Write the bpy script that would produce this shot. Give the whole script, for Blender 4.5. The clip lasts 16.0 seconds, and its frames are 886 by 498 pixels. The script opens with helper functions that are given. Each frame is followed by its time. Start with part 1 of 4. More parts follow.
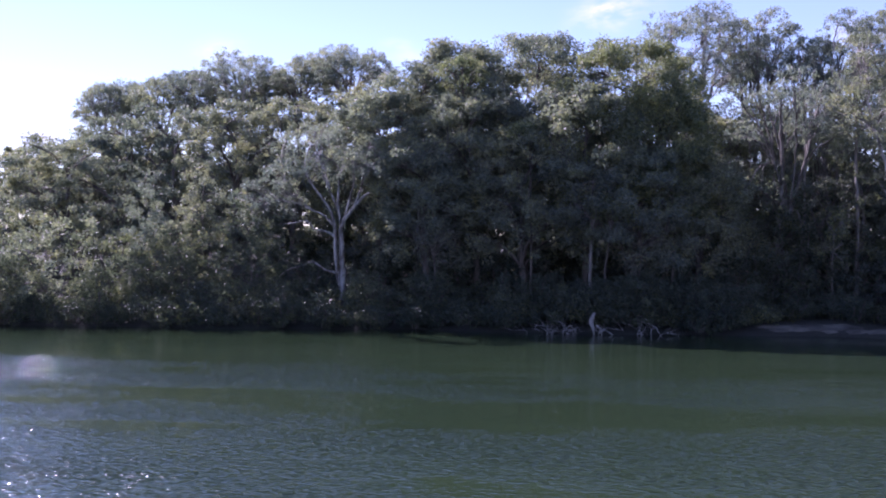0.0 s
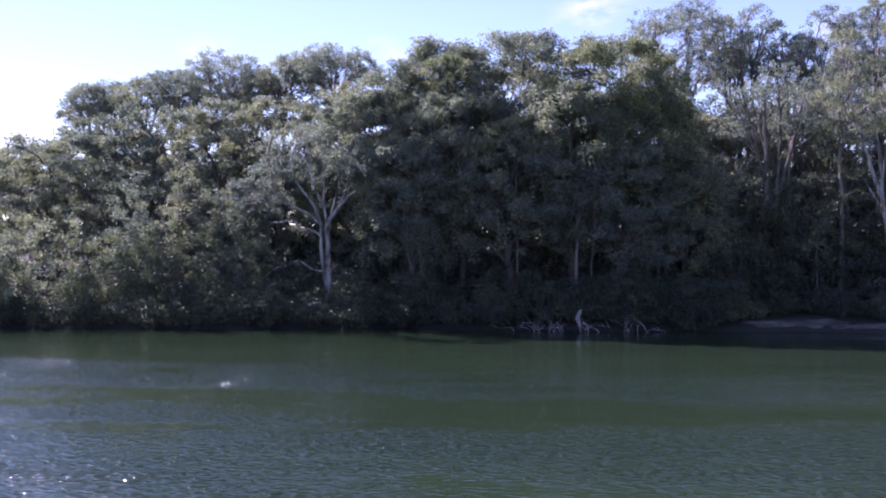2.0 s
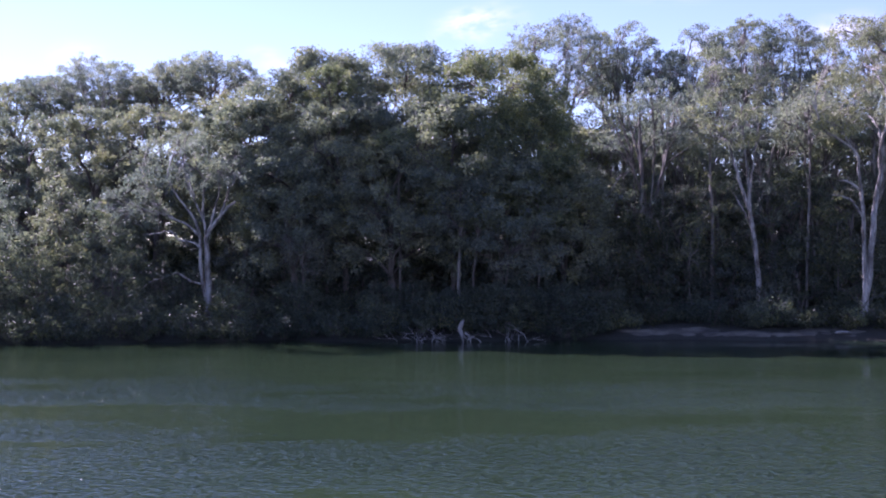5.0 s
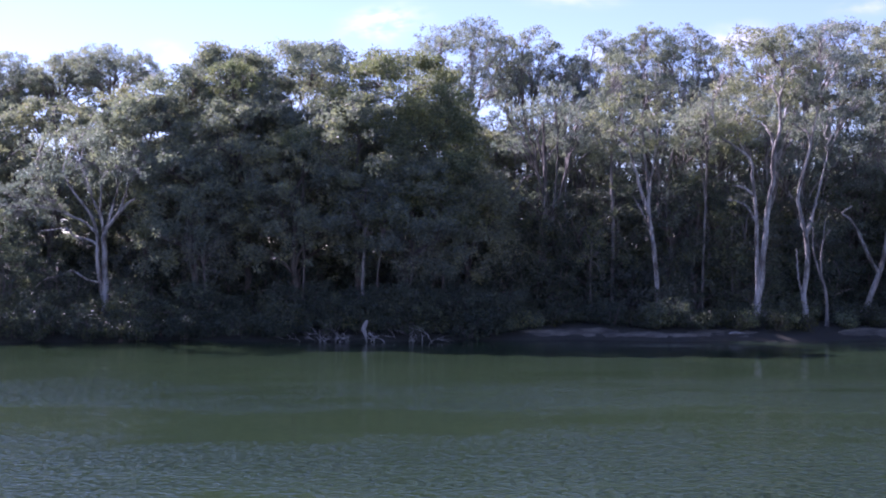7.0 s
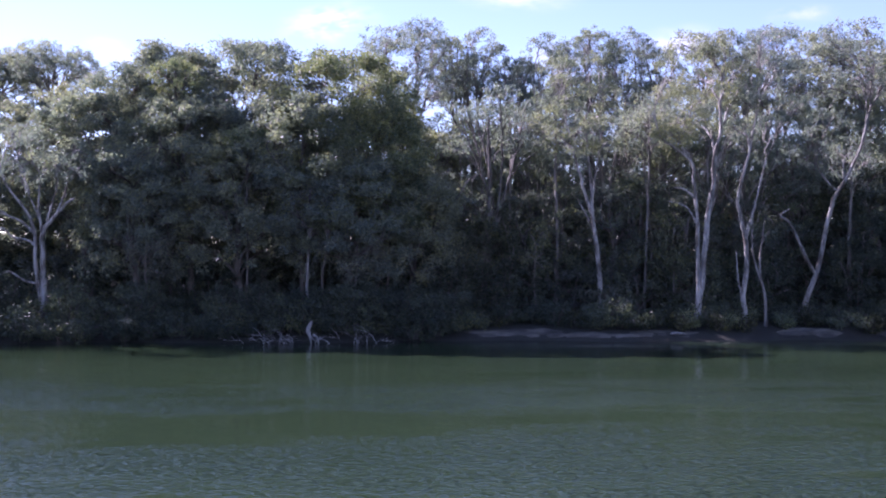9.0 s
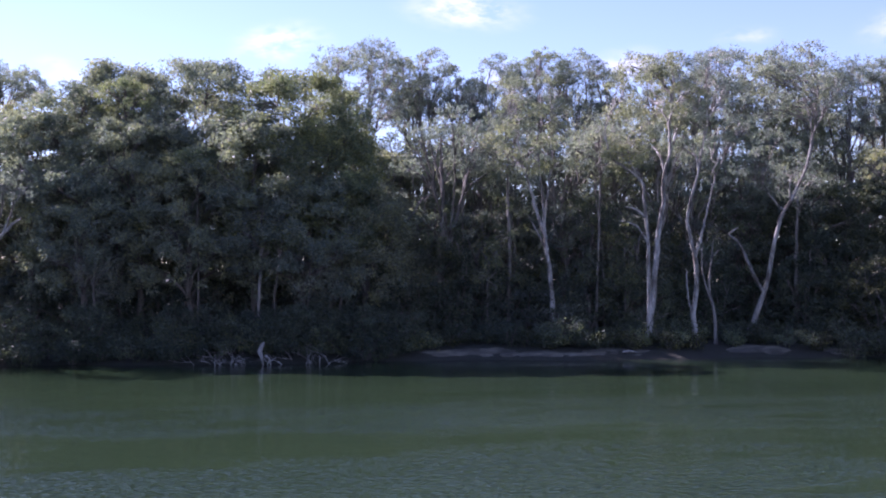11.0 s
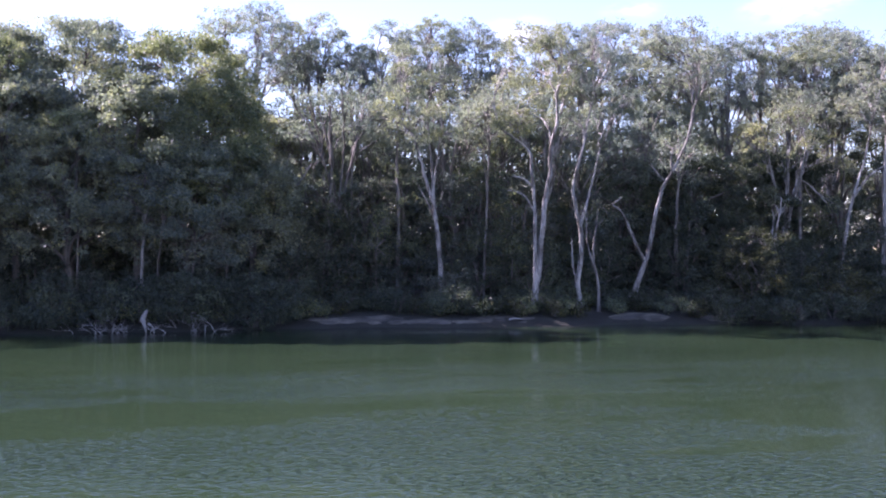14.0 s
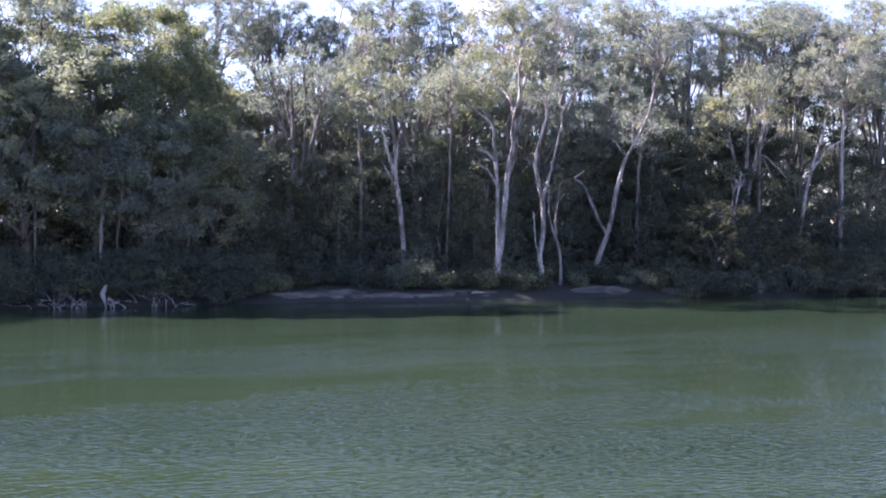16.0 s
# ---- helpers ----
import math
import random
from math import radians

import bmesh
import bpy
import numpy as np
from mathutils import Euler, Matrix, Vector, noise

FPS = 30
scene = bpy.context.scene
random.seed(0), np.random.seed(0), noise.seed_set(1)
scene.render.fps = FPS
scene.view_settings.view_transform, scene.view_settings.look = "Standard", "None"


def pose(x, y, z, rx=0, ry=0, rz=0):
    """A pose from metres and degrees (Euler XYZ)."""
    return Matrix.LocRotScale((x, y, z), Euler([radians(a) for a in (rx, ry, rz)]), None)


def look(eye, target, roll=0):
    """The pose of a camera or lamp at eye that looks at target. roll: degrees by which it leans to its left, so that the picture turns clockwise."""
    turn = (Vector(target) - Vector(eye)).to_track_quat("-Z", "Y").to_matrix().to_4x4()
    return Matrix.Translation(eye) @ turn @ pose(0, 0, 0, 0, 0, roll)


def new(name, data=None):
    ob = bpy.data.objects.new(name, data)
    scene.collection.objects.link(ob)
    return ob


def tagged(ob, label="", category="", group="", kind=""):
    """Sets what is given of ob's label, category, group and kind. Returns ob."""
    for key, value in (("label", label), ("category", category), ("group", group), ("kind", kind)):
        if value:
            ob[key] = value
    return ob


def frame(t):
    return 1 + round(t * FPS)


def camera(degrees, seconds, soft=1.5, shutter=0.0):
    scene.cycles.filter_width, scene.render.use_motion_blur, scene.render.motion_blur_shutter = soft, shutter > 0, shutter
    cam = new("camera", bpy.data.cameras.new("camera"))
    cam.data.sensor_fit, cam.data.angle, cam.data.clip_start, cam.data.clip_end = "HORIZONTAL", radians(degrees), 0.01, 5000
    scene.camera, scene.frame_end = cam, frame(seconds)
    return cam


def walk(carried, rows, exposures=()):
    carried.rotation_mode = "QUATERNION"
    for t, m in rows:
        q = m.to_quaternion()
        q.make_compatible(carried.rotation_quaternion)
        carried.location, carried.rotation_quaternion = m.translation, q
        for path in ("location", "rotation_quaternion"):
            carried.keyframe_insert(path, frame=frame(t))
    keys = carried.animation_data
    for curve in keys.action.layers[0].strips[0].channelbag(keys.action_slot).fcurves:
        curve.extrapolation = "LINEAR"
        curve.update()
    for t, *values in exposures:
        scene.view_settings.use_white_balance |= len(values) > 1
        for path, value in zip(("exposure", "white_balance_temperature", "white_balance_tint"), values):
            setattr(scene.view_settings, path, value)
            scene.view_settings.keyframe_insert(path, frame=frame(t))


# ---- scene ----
cam = camera(46.0, 16.0, soft=2.0)
walk(cam, [
    (0.0, pose(0, 0, 4.4, 90.16, -0.23, 12.45)),
    (0.5, pose(0, 0, 4.4, 90.13, -0.15, 12.22)),
    (1.0, pose(0, 0, 4.4, 90.08, -0.10, 12.03)),
    (1.5, pose(0, 0, 4.4, 90.06, 0.02, 11.88)),
    (2.0, pose(0, 0, 4.4, 90.06, 0.21, 11.70)),
    (2.5, pose(0, 0, 4.4, 90.06, 0.28, 11.14)),
    (3.0, pose(0, 0, 4.4, 90.11, 0.37, 10.68)),
    (3.5, pose(0, 0, 4.4, 90.26, 0.33, 10.33)),
    (4.0, pose(0, 0, 4.4, 90.37, 0.32, 9.68)),
    (4.5, pose(0, 0, 4.4, 90.55, 0.36, 7.76)),
    (5.0, pose(0, 0, 4.4, 90.64, 0.37, 5.27)),
    (5.2, pose(0, 0, 4.4, 90.67, 0.33, 4.23)),
    (7.3, pose(0, 0, 4.4, 90.65, -0.08, -0.33)),
    (7.5, pose(0, 0, 4.4, 90.67, -0.05, -0.60)),
    (8.0, pose(0, 0, 4.4, 90.67, -0.06, -1.28)),
    (8.5, pose(0, 0, 4.4, 90.67, -0.14, -2.18)),
    (9.0, pose(0, 0, 4.4, 90.70, -0.15, -2.99)),
    (11.3, pose(0, 0, 4.4, 91.87, -0.09, -5.87)),
    (11.5, pose(0, 0, 4.4, 91.94, -0.27, -6.05)),
    (12.0, pose(0, 0, 4.4, 92.53, -0.21, -6.46)),
    (12.5, pose(0, 0, 4.4, 92.49, -0.11, -7.33)),
    (13.0, pose(0, 0, 4.4, 91.71, 0.00, -8.71)),
    (13.5, pose(0, 0, 4.4, 90.61, -0.03, -10.04)),
    (14.0, pose(0, 0, 4.4, 90.02, -0.18, -11.67)),
    (14.5, pose(0, 0, 4.4, 89.16, -0.32, -12.62)),
    (15.0, pose(0, 0, 4.4, 88.74, -0.30, -13.17)),
    (15.5, pose(0, 0, 4.4, 88.60, -0.20, -13.50)),
    (16.0, pose(0, 0, 4.4, 88.59, -0.11, -13.72)),
], exposures=[(0.0, 1.42, 5500, 53), (5.0, 1.57, 5480, 53), (9.0, 1.75, 5520, 51), (12.5, 1.58, 5700, 47), (13.5, 2.02, 5740, 47), (14.5, 2.3, 5760, 46), (16.0, 2.38, 5780, 46)])

# ---- world, sun and sky ----
SUN_AZ, SUN_EL = 51.0, 35.5          # degrees to the left of straight ahead, and up
world = bpy.data.worlds.new("sky")
scene.world = world
world.use_nodes = True
wt = world.node_tree
sky = wt.nodes.new("ShaderNodeTexSky")
sky.sky_type, sky.sun_disc = "NISHITA", False
sky.sun_elevation, sky.sun_rotation = radians(SUN_EL), radians(-SUN_AZ)
sky.air_density, sky.dust_density, sky.ozone_density = 1.0, 0.05, 1.0
wt.links.new(sky.outputs[0], wt.nodes["Background"].inputs[0])
wt.nodes["Background"].inputs[1].default_value = 0.067

sun = new("sun", bpy.data.lights.new("sun", "SUN"))
sun.data.energy, sun.data.angle, sun.data.color = 4.9, radians(0.6), (1.0, 0.94, 0.84)
sun_way = Vector((-math.sin(radians(SUN_AZ)) * math.cos(radians(SUN_EL)), math.cos(radians(SUN_AZ)) * math.cos(radians(SUN_EL)), math.sin(radians(SUN_EL))))
sun.matrix_world = look(sun_way * 200, (0, 0, 0))


# ---- materials ----
def material(name):
    m = bpy.data.materials.new(name)
    m.use_nodes = True
    n = m.node_tree.nodes
    return m, n, m.node_tree.links, n["Principled BSDF"]


def noise_node(n, l, coord, scale, detail=4.0, rough=0.55, stretch=None):
    tex = n.new("ShaderNodeTexNoise")
    tex.inputs["Scale"].default_value, tex.inputs["Detail"].default_value, tex.inputs["Roughness"].default_value = scale, detail, rough
    if stretch:
        mp = n.new("ShaderNodeMapping")
        mp.inputs["Scale"].default_value = stretch
        l.new(coord, mp.inputs[0])
        coord = mp.outputs[0]
    l.new(coord, tex.inputs["Vector"])
    return tex.outputs["Fac"]


def ramp(n, l, fac, stops):
    r = n.new("ShaderNodeValToRGB")
    while len(r.color_ramp.elements) < len(stops):
        r.color_ramp.elements.new(0.5)
    for e, (p, c) in zip(r.color_ramp.elements, stops):
        e.position, e.color = p, (*c, 1) if len(c) == 3 else c
    l.new(fac, r.inputs[0])
    return r.outputs[0]


def mix_colour(n, l, fac, a, b, mode="MIX"):
    m = n.new("ShaderNodeMix")
    m.data_type, m.blend_type = "RGBA", mode
    for value, socket in ((fac, m.inputs[0]), (a, m.inputs[6]), (b, m.inputs[7])):
        if isinstance(value, (int, float)):
            socket.default_value = value
        elif isinstance(value, tuple):
            socket.default_value = (*value, 1)
        else:
            l.new(value, socket)
    return m.outputs[2]


def bump(n, l, height, bsdf, strength, distance):
    b = n.new("ShaderNodeBump")
    b.inputs["Strength"].default_value, b.inputs["Distance"].default_value = strength, distance
    l.new(height, b.inputs["Height"])
    l.new(b.outputs[0], bsdf.inputs["Normal"])
    return b


def leaf_material(name, dark, light, tip, through_light=0.45, gloss=0.55, bloom=0.3):
    m, n, l, p = material(name)
    geo, co, info = n.new("ShaderNodeNewGeometry"), n.new("ShaderNodeTexCoord"), n.new("ShaderNodeObjectInfo")
    each = ramp(n, l, geo.outputs["Random Per Island"], [(0.0, dark), (0.75, light), (1.0, tip)])
    patch = ramp(n, l, noise_node(n, l, co.outputs["Object"], 0.55, 3), [(0.32, (0.6, 0.66, 0.68)), (0.5, (0.92, 0.94, 0.9)), (0.68, (1.3, 1.2, 0.82))])
    col = mix_colour(n, l, 1.0, each, patch, "MULTIPLY")
    tree = ramp(n, l, info.outputs["Random"], [(0.0, (0.82, 0.88, 0.94)), (0.5, (0.98, 1, 1)), (1.0, (1.1, 1.06, 0.94))])
    col = mix_colour(n, l, 1.0, col, tree, "MULTIPLY")
    l.new(col, p.inputs["Base Color"])
    p.inputs["Roughness"].default_value = gloss
    p.inputs["Specular IOR Level"].default_value = 0.35
    # waxy bloom of the leaf; its blue-grey sheen also lifts shaded foliage like haze
    p.inputs["Sheen Weight"].default_value, p.inputs["Sheen Roughness"].default_value = bloom, 0.6
    p.inputs["Sheen Tint"].default_value = (0.85, 0.92, 1.0, 1)
    tr = n.new("ShaderNodeBsdfTranslucent")
    warm = mix_colour(n, l, 1.0, col, (1.06, 1.14, 0.88), "MULTIPLY")
    l.new(warm, tr.inputs[0])
    ms = n.new("ShaderNodeMixShader")
    ms.inputs[0].default_value = through_light
    l.new(p.outputs[0], ms.inputs[1])
    l.new(tr.outputs[0], ms.inputs[2])
    l.new(ms.outputs[0], n["Material Output"].inputs[0])
    return m


def bark_material(name, pale, mid, dark, amount):
    m, n, l, p = material(name)
    co = n.new("ShaderNodeTexCoord").outputs["Object"]
    streak = noise_node(n, l, co, 8.0, 5, 0.65, (1, 1, 0.14))
    patches = noise_node(n, l, co, 2.4, 5, 0.65, (1, 1, 0.3))
    col = ramp(n, l, streak, [(0.3, mid), (0.6, pale)])
    dirt = ramp(n, l, patches, [(amount, (0, 0, 0)), (amount + 0.14, (1, 1, 1))])
    l.new(mix_colour(n, l, dirt, col, dark), p.inputs["Base Color"])
    p.inputs["Roughness"].default_value = 0.8
    bump(n, l, streak, p, 0.6, 0.03)
    return m


LEAF_GUM = leaf_material("gum leaves", (0.165, 0.188, 0.16), (0.25, 0.278, 0.232), (0.345, 0.345, 0.268), 0.5)
LEAF_GOLD = leaf_material("yellowish gum leaves", (0.17, 0.186, 0.132), (0.265, 0.282, 0.19), (0.345, 0.345, 0.222), 0.5)
LEAF_LIME = leaf_material("young lime leaves", (0.13, 0.155, 0.085), (0.21, 0.23, 0.125), (0.3, 0.3, 0.15), 0.5)
LEAF_FIG = leaf_material("broad green leaves", (0.15, 0.17, 0.14), (0.24, 0.258, 0.19), (0.33, 0.315, 0.19), 0.5)
# leaf colour dimmed to stand in for shade inside the wood
LEAF_DARK = leaf_material("foliage dimmed for shade", (0.105, 0.12, 0.105), (0.16, 0.172, 0.148), (0.21, 0.212, 0.165), 0.5)
# green kept very low, so the colour itself carries shade low in the wood
LEAF_SHADED = leaf_material("foliage darkened for shade", (0.046, 0.06, 0.043), (0.082, 0.1, 0.066), (0.13, 0.136, 0.08), 0.4, 0.55, 0.12)
LEAF_OLIVE = leaf_material("dull olive leaves", (0.045, 0.05, 0.026), (0.08, 0.083, 0.04), (0.15, 0.148, 0.062), 0.5, 0.55, 0.15)
LEAF_SHRUB = leaf_material("shrub leaves", (0.09, 0.108, 0.075), (0.145, 0.165, 0.105), (0.22, 0.22, 0.12), 0.5, 0.55, 0.2)
BARK_PALE = bark_material("smooth pale bark", (0.42, 0.4, 0.365), (0.19, 0.175, 0.155), (0.1, 0.086, 0.07), 0.45)
BARK_MID = bark_material("weathered pale bark", (0.32, 0.305, 0.275), (0.15, 0.138, 0.12), (0.075, 0.065, 0.053), 0.44)
BARK_GREY = bark_material("grey bark", (0.23, 0.212, 0.185), (0.14, 0.125, 0.105), (0.065, 0.055, 0.045), 0.48)
BARK_DARK = bark_material("rough dark bark", (0.15, 0.13, 0.11), (0.09, 0.075, 0.06), (0.045, 0.038, 0.03), 0.5)
DEADWOOD = bark_material("bleached dead wood", (0.36, 0.34, 0.31), (0.17, 0.157, 0.14), (0.065, 0.057, 0.05), 0.47)


def make_ground_material():
    m, n, l, p = material("leaf litter and mud")
    co = n.new("ShaderNodeTexCoord").outputs["Object"]
    col = ramp(n, l, noise_node(n, l, co, 0.5, 6, 0.65), [(0.3, (0.018, 0.018, 0.013)), (0.55, (0.029, 0.029, 0.02)), (0.75, (0.028, 0.036, 0.019))])
    fine = noise_node(n, l, co, 9.0, 5, 0.7)
    l.new(mix_colour(n, l, 1.0, col, ramp(n, l, fine, [(0.3, (0.6, 0.6, 0.6)), (0.7, (1.3, 1.25, 1.15))]), "MULTIPLY"), p.inputs["Base Color"])
    p.inputs["Roughness"].default_value = 0.95
    bump(n, l, fine, p, 0.8, 0.06)
    return m


def make_sand_material():
    m, n, l, p = material("pale river sand")
    co = n.new("ShaderNodeTexCoord").outputs["Object"]
    big = noise_node(n, l, co, 0.8, 5, 0.6, (1, 2.2, 1))
    fine = noise_node(n, l, co, 14.0, 5, 0.7)
    col = ramp(n, l, big, [(0.32, (0.045, 0.041, 0.032)), (0.5, (0.1, 0.09, 0.069)), (0.7, (0.21, 0.188, 0.145))])
    l.new(mix_colour(n, l, 1.0, col, ramp(n, l, fine, [(0.3, (0.75, 0.75, 0.75)), (0.7, (1.15, 1.13, 1.1))]), "MULTIPLY"), p.inputs["Base Color"])
    p.inputs["Roughness"].default_value = 0.9
    bump(n, l, fine, p, 0.5, 0.03)
    return m


def make_water_material():
    m, n, l, p = material("green river water")
    co = n.new("ShaderNodeTexCoord").outputs["Object"]
    # wind lanes: long belts of rippled and of calm water along the river
    split = n.new("ShaderNodeSeparateXYZ")
    l.new(co, split.inputs[0])
    drift = n.new("ShaderNodeMath")
    drift.operation = "MULTIPLY_ADD"
    l.new(noise_node(n, l, co, 0.07, 4, 0.6, (0.5, 1, 1)), drift.inputs[0])
    drift.inputs[1].default_value = 14.0
    l.new(split.outputs[1], drift.inputs[2])
    scaled = n.new("ShaderNodeMath")
    scaled.operation = "MULTIPLY"
    l.new(drift.outputs[0], scaled.inputs[0])
    scaled.inputs[1].default_value = 1 / 80.0
    grey = lambda v: (v, v, v)
    # dense chop near by, a belt of wavelets farther out, calm between them and along the bank
    lanes = ramp(n, l, scaled.outputs[0], [(0.33, grey(1.0)), (0.395, grey(0.85)), (0.425, grey(0.3)), (0.455, grey(0.25)), (0.48, grey(1.0)), (0.54, grey(1.0)), (0.59, grey(0.25)), (0.75, grey(0.16))])
    gusts = ramp(n, l, noise_node(n, l, co, 0.3, 4, 0.6, (0.35, 1, 1)), [(0.38, grey(0.15)), (0.62, grey(1.35))])

    def maths(operation, a, b):
        node = n.new("ShaderNodeMath")
        node.operation = operation
        for value, socket in ((a, node.inputs[0]), (b, node.inputs[1])):
            if isinstance(value, float):
                socket.default_value = value
            else:
                l.new(value, socket)
        return node.outputs[0]

    wave = maths("MULTIPLY", ramp(n, l, noise_node(n, l, co, 7.2, 1, 0.5, (0.5, 1.0, 1)), [(0.42, grey(0.0)), (0.56, grey(0.32)), (0.74, grey(1.0))]), 0.85)
    ripple = maths("MULTIPLY", noise_node(n, l, co, 12.0, 1, 0.5, (0.55, 1.0, 1)), 0.36)
    height = maths("MULTIPLY", maths("ADD", wave, ripple), mix_colour(n, l, 1.0, lanes, gusts, "MULTIPLY"))
    bump(n, l, height, p, 1.0, 0.05)
    murk = noise_node(n, l, co, 0.09, 3, 0.5, (0.5, 1, 1))
    l.new(ramp(n, l, murk, [(0.35, (0.017, 0.031, 0.0145)), (0.65, (0.022, 0.039, 0.018))]), p.inputs["Base Color"])
    p.inputs["Roughness"].default_value, p.inputs["IOR"].default_value = 0.05, 1.333
    return m


GROUND, SAND, WATER = make_ground_material(), make_sand_material(), make_water_material()


def make_cloud_material():
    """Thin vapour: its edge and holes come from noise over the sheet."""
    m, n, l, p = material("cloud vapour")
    n.remove(p)
    co = n.new("ShaderNodeTexCoord")
    info = n.new("ShaderNodeObjectInfo")
    shift = n.new("ShaderNodeVectorMath")
    shift.operation = "ADD"
    l.new(co.outputs["Object"], shift.inputs[0])
    l.new(info.outputs["Location"], shift.inputs[1])
    grain = noise_node(n, l, shift.outputs[0], 0.022, 8, 0.65, (0.75, 1, 1.9))
    grad = n.new("ShaderNodeTexGradient")
    grad.gradient_type = "QUADRATIC_SPHERE"
    centred = n.new("ShaderNodeMapping")
    centred.inputs["Location"].default_value, centred.inputs["Scale"].default_value = (-1, 0, -1), (2, 0, 2)
    l.new(co.outputs["Generated"], centred.inputs[0])
    l.new(centred.outputs[0], grad.inputs[0])
    soft = n.new("ShaderNodeMath")
    soft.operation = "MULTIPLY"
    l.new(ramp(n, l, grad.outputs["Fac"], [(0.0, (0, 0, 0)), (0.5, (1, 1, 1))]), soft.inputs[0])
    l.new(ramp(n, l, grain, [(0.38, (0, 0, 0)), (0.72, (1, 1, 1))]), soft.inputs[1])
    thick = n.new("ShaderNodeMath")
    thick.operation = "MULTIPLY"
    l.new(soft.outputs[0], thick.inputs[0])
    l.new(info.outputs["Alpha"], thick.inputs[1])
    glow, clear, ms = n.new("ShaderNodeEmission"), n.new("ShaderNodeBsdfTransparent"), n.new("ShaderNodeMixShader")
    glow.inputs[0].default_value, glow.inputs[1].default_value = (1.0, 0.975, 0.95, 1), 0.5
    l.new(thick.outputs[0], ms.inputs[0])
    l.new(clear.outputs[0], ms.inputs[1])
    l.new(glow.outputs[0], ms.inputs[2])
    l.new(ms.outputs[0], n["Material Output"].inputs[0])
    return m


CLOUD = make_cloud_material()


# ---- geometry tools ----
def quad_mesh(name, verts, quads, mat, smooth=False):
    me = bpy.data.meshes.new(name)
    verts, quads = np.asarray(verts, dtype=np.float32), np.asarray(quads, dtype=np.int32)
    me.vertices.add(len(verts))
    me.vertices.foreach_set("co", verts.ravel())
    me.loops.add(quads.size)
    me.loops.foreach_set("vertex_index", quads.ravel())
    me.polygons.add(len(quads))
    me.polygons.foreach_set("loop_start", np.arange(0, quads.size, quads.shape[1], dtype=np.int32))
    me.polygons.foreach_set("use_smooth", np.full(len(quads), smooth))
    me.materials.append(mat)
    me.update(calc_edges=True)
    return me


def part(name, mesh, parent, label=""):
    ob = new(name, mesh)
    ob.parent = parent
    if label:
        ob["label"] = label
    return ob


class Tubes:
    """Gathers tapered tubes into one mesh."""

    def __init__(self):
        self.v, self.q, self.n = [], [], 0

    def add(self, pts, radii, sides=6, rng=None, rough=0.0):
        pts, radii = np.asarray(pts, float), np.asarray(radii, float)
        tan = np.gradient(pts, axis=0)
        tan /= np.linalg.norm(tan, axis=1, keepdims=True) + 1e-9
        ref = np.array((0.31, 0.95, 0.02))
        a = np.cross(tan, ref)
        a /= np.linalg.norm(a, axis=1, keepdims=True) + 1e-9
        b = np.cross(tan, a)
        ang = np.arange(sides) * 2 * np.pi / sides
        r = radii[:, None] * (1 + (rng.normal(0, rough, (len(pts), sides)) if rough else np.zeros((len(pts), sides))))
        ring = pts[:, None] + r[..., None] * (a[:, None] * np.cos(ang)[None, :, None] + b[:, None] * np.sin(ang)[None, :, None])
        i = np.arange(len(pts) - 1)[:, None] * sides
        k, k2 = np.arange(sides)[None], (np.arange(sides)[None] + 1) % sides
        self.q.append(np.stack([i + k, i + k2, i + sides + k2, i + sides + k], -1).reshape(-1, 4) + self.n)
        self.v.append(ring.reshape(-1, 3))
        self.n += len(pts) * sides

    def mesh(self, name, mat):
        return quad_mesh(name, np.concatenate(self.v), np.concatenate(self.q), mat, True)


def bend(p0, p1, rise, rng, steps=7, wobble=0.04):
    """A limb's line from p0 to p1 that first runs along rise, then turns to its end."""
    p0, p1, rise = np.asarray(p0, float), np.asarray(p1, float), np.asarray(rise, float)
    length = np.linalg.norm(p1 - p0)
    c = p0 + rise * length * 0.5
    u = np.linspace(0, 1, steps)[:, None]
    line = (1 - u) ** 2 * p0 + 2 * u * (1 - u) * c + u ** 2 * p1
    jig = rng.normal(0, wobble * length, (steps, 3)) * (u * (1 - u) * 3)
    return line + jig


def smooth_line(pts, steps=14):
    """A rounded line through a few points."""
    pts = np.asarray(pts, float)
    s = np.linspace(0, len(pts) - 1, steps)
    pad = np.vstack([2 * pts[0] - pts[1], pts, 2 * pts[-1] - pts[-2]])
    i = np.minimum(s.astype(int), len(pts) - 2)
    f = (s - i)[:, None]
    a, b, c, d = pad[i], pad[i + 1], pad[i + 2], pad[i + 3]
    return 0.5 * (2 * b + (c - a) * f + (2 * a - 5 * b + 4 * c - d) * f ** 2 + (3 * b - a - 3 * c + d) * f ** 3)


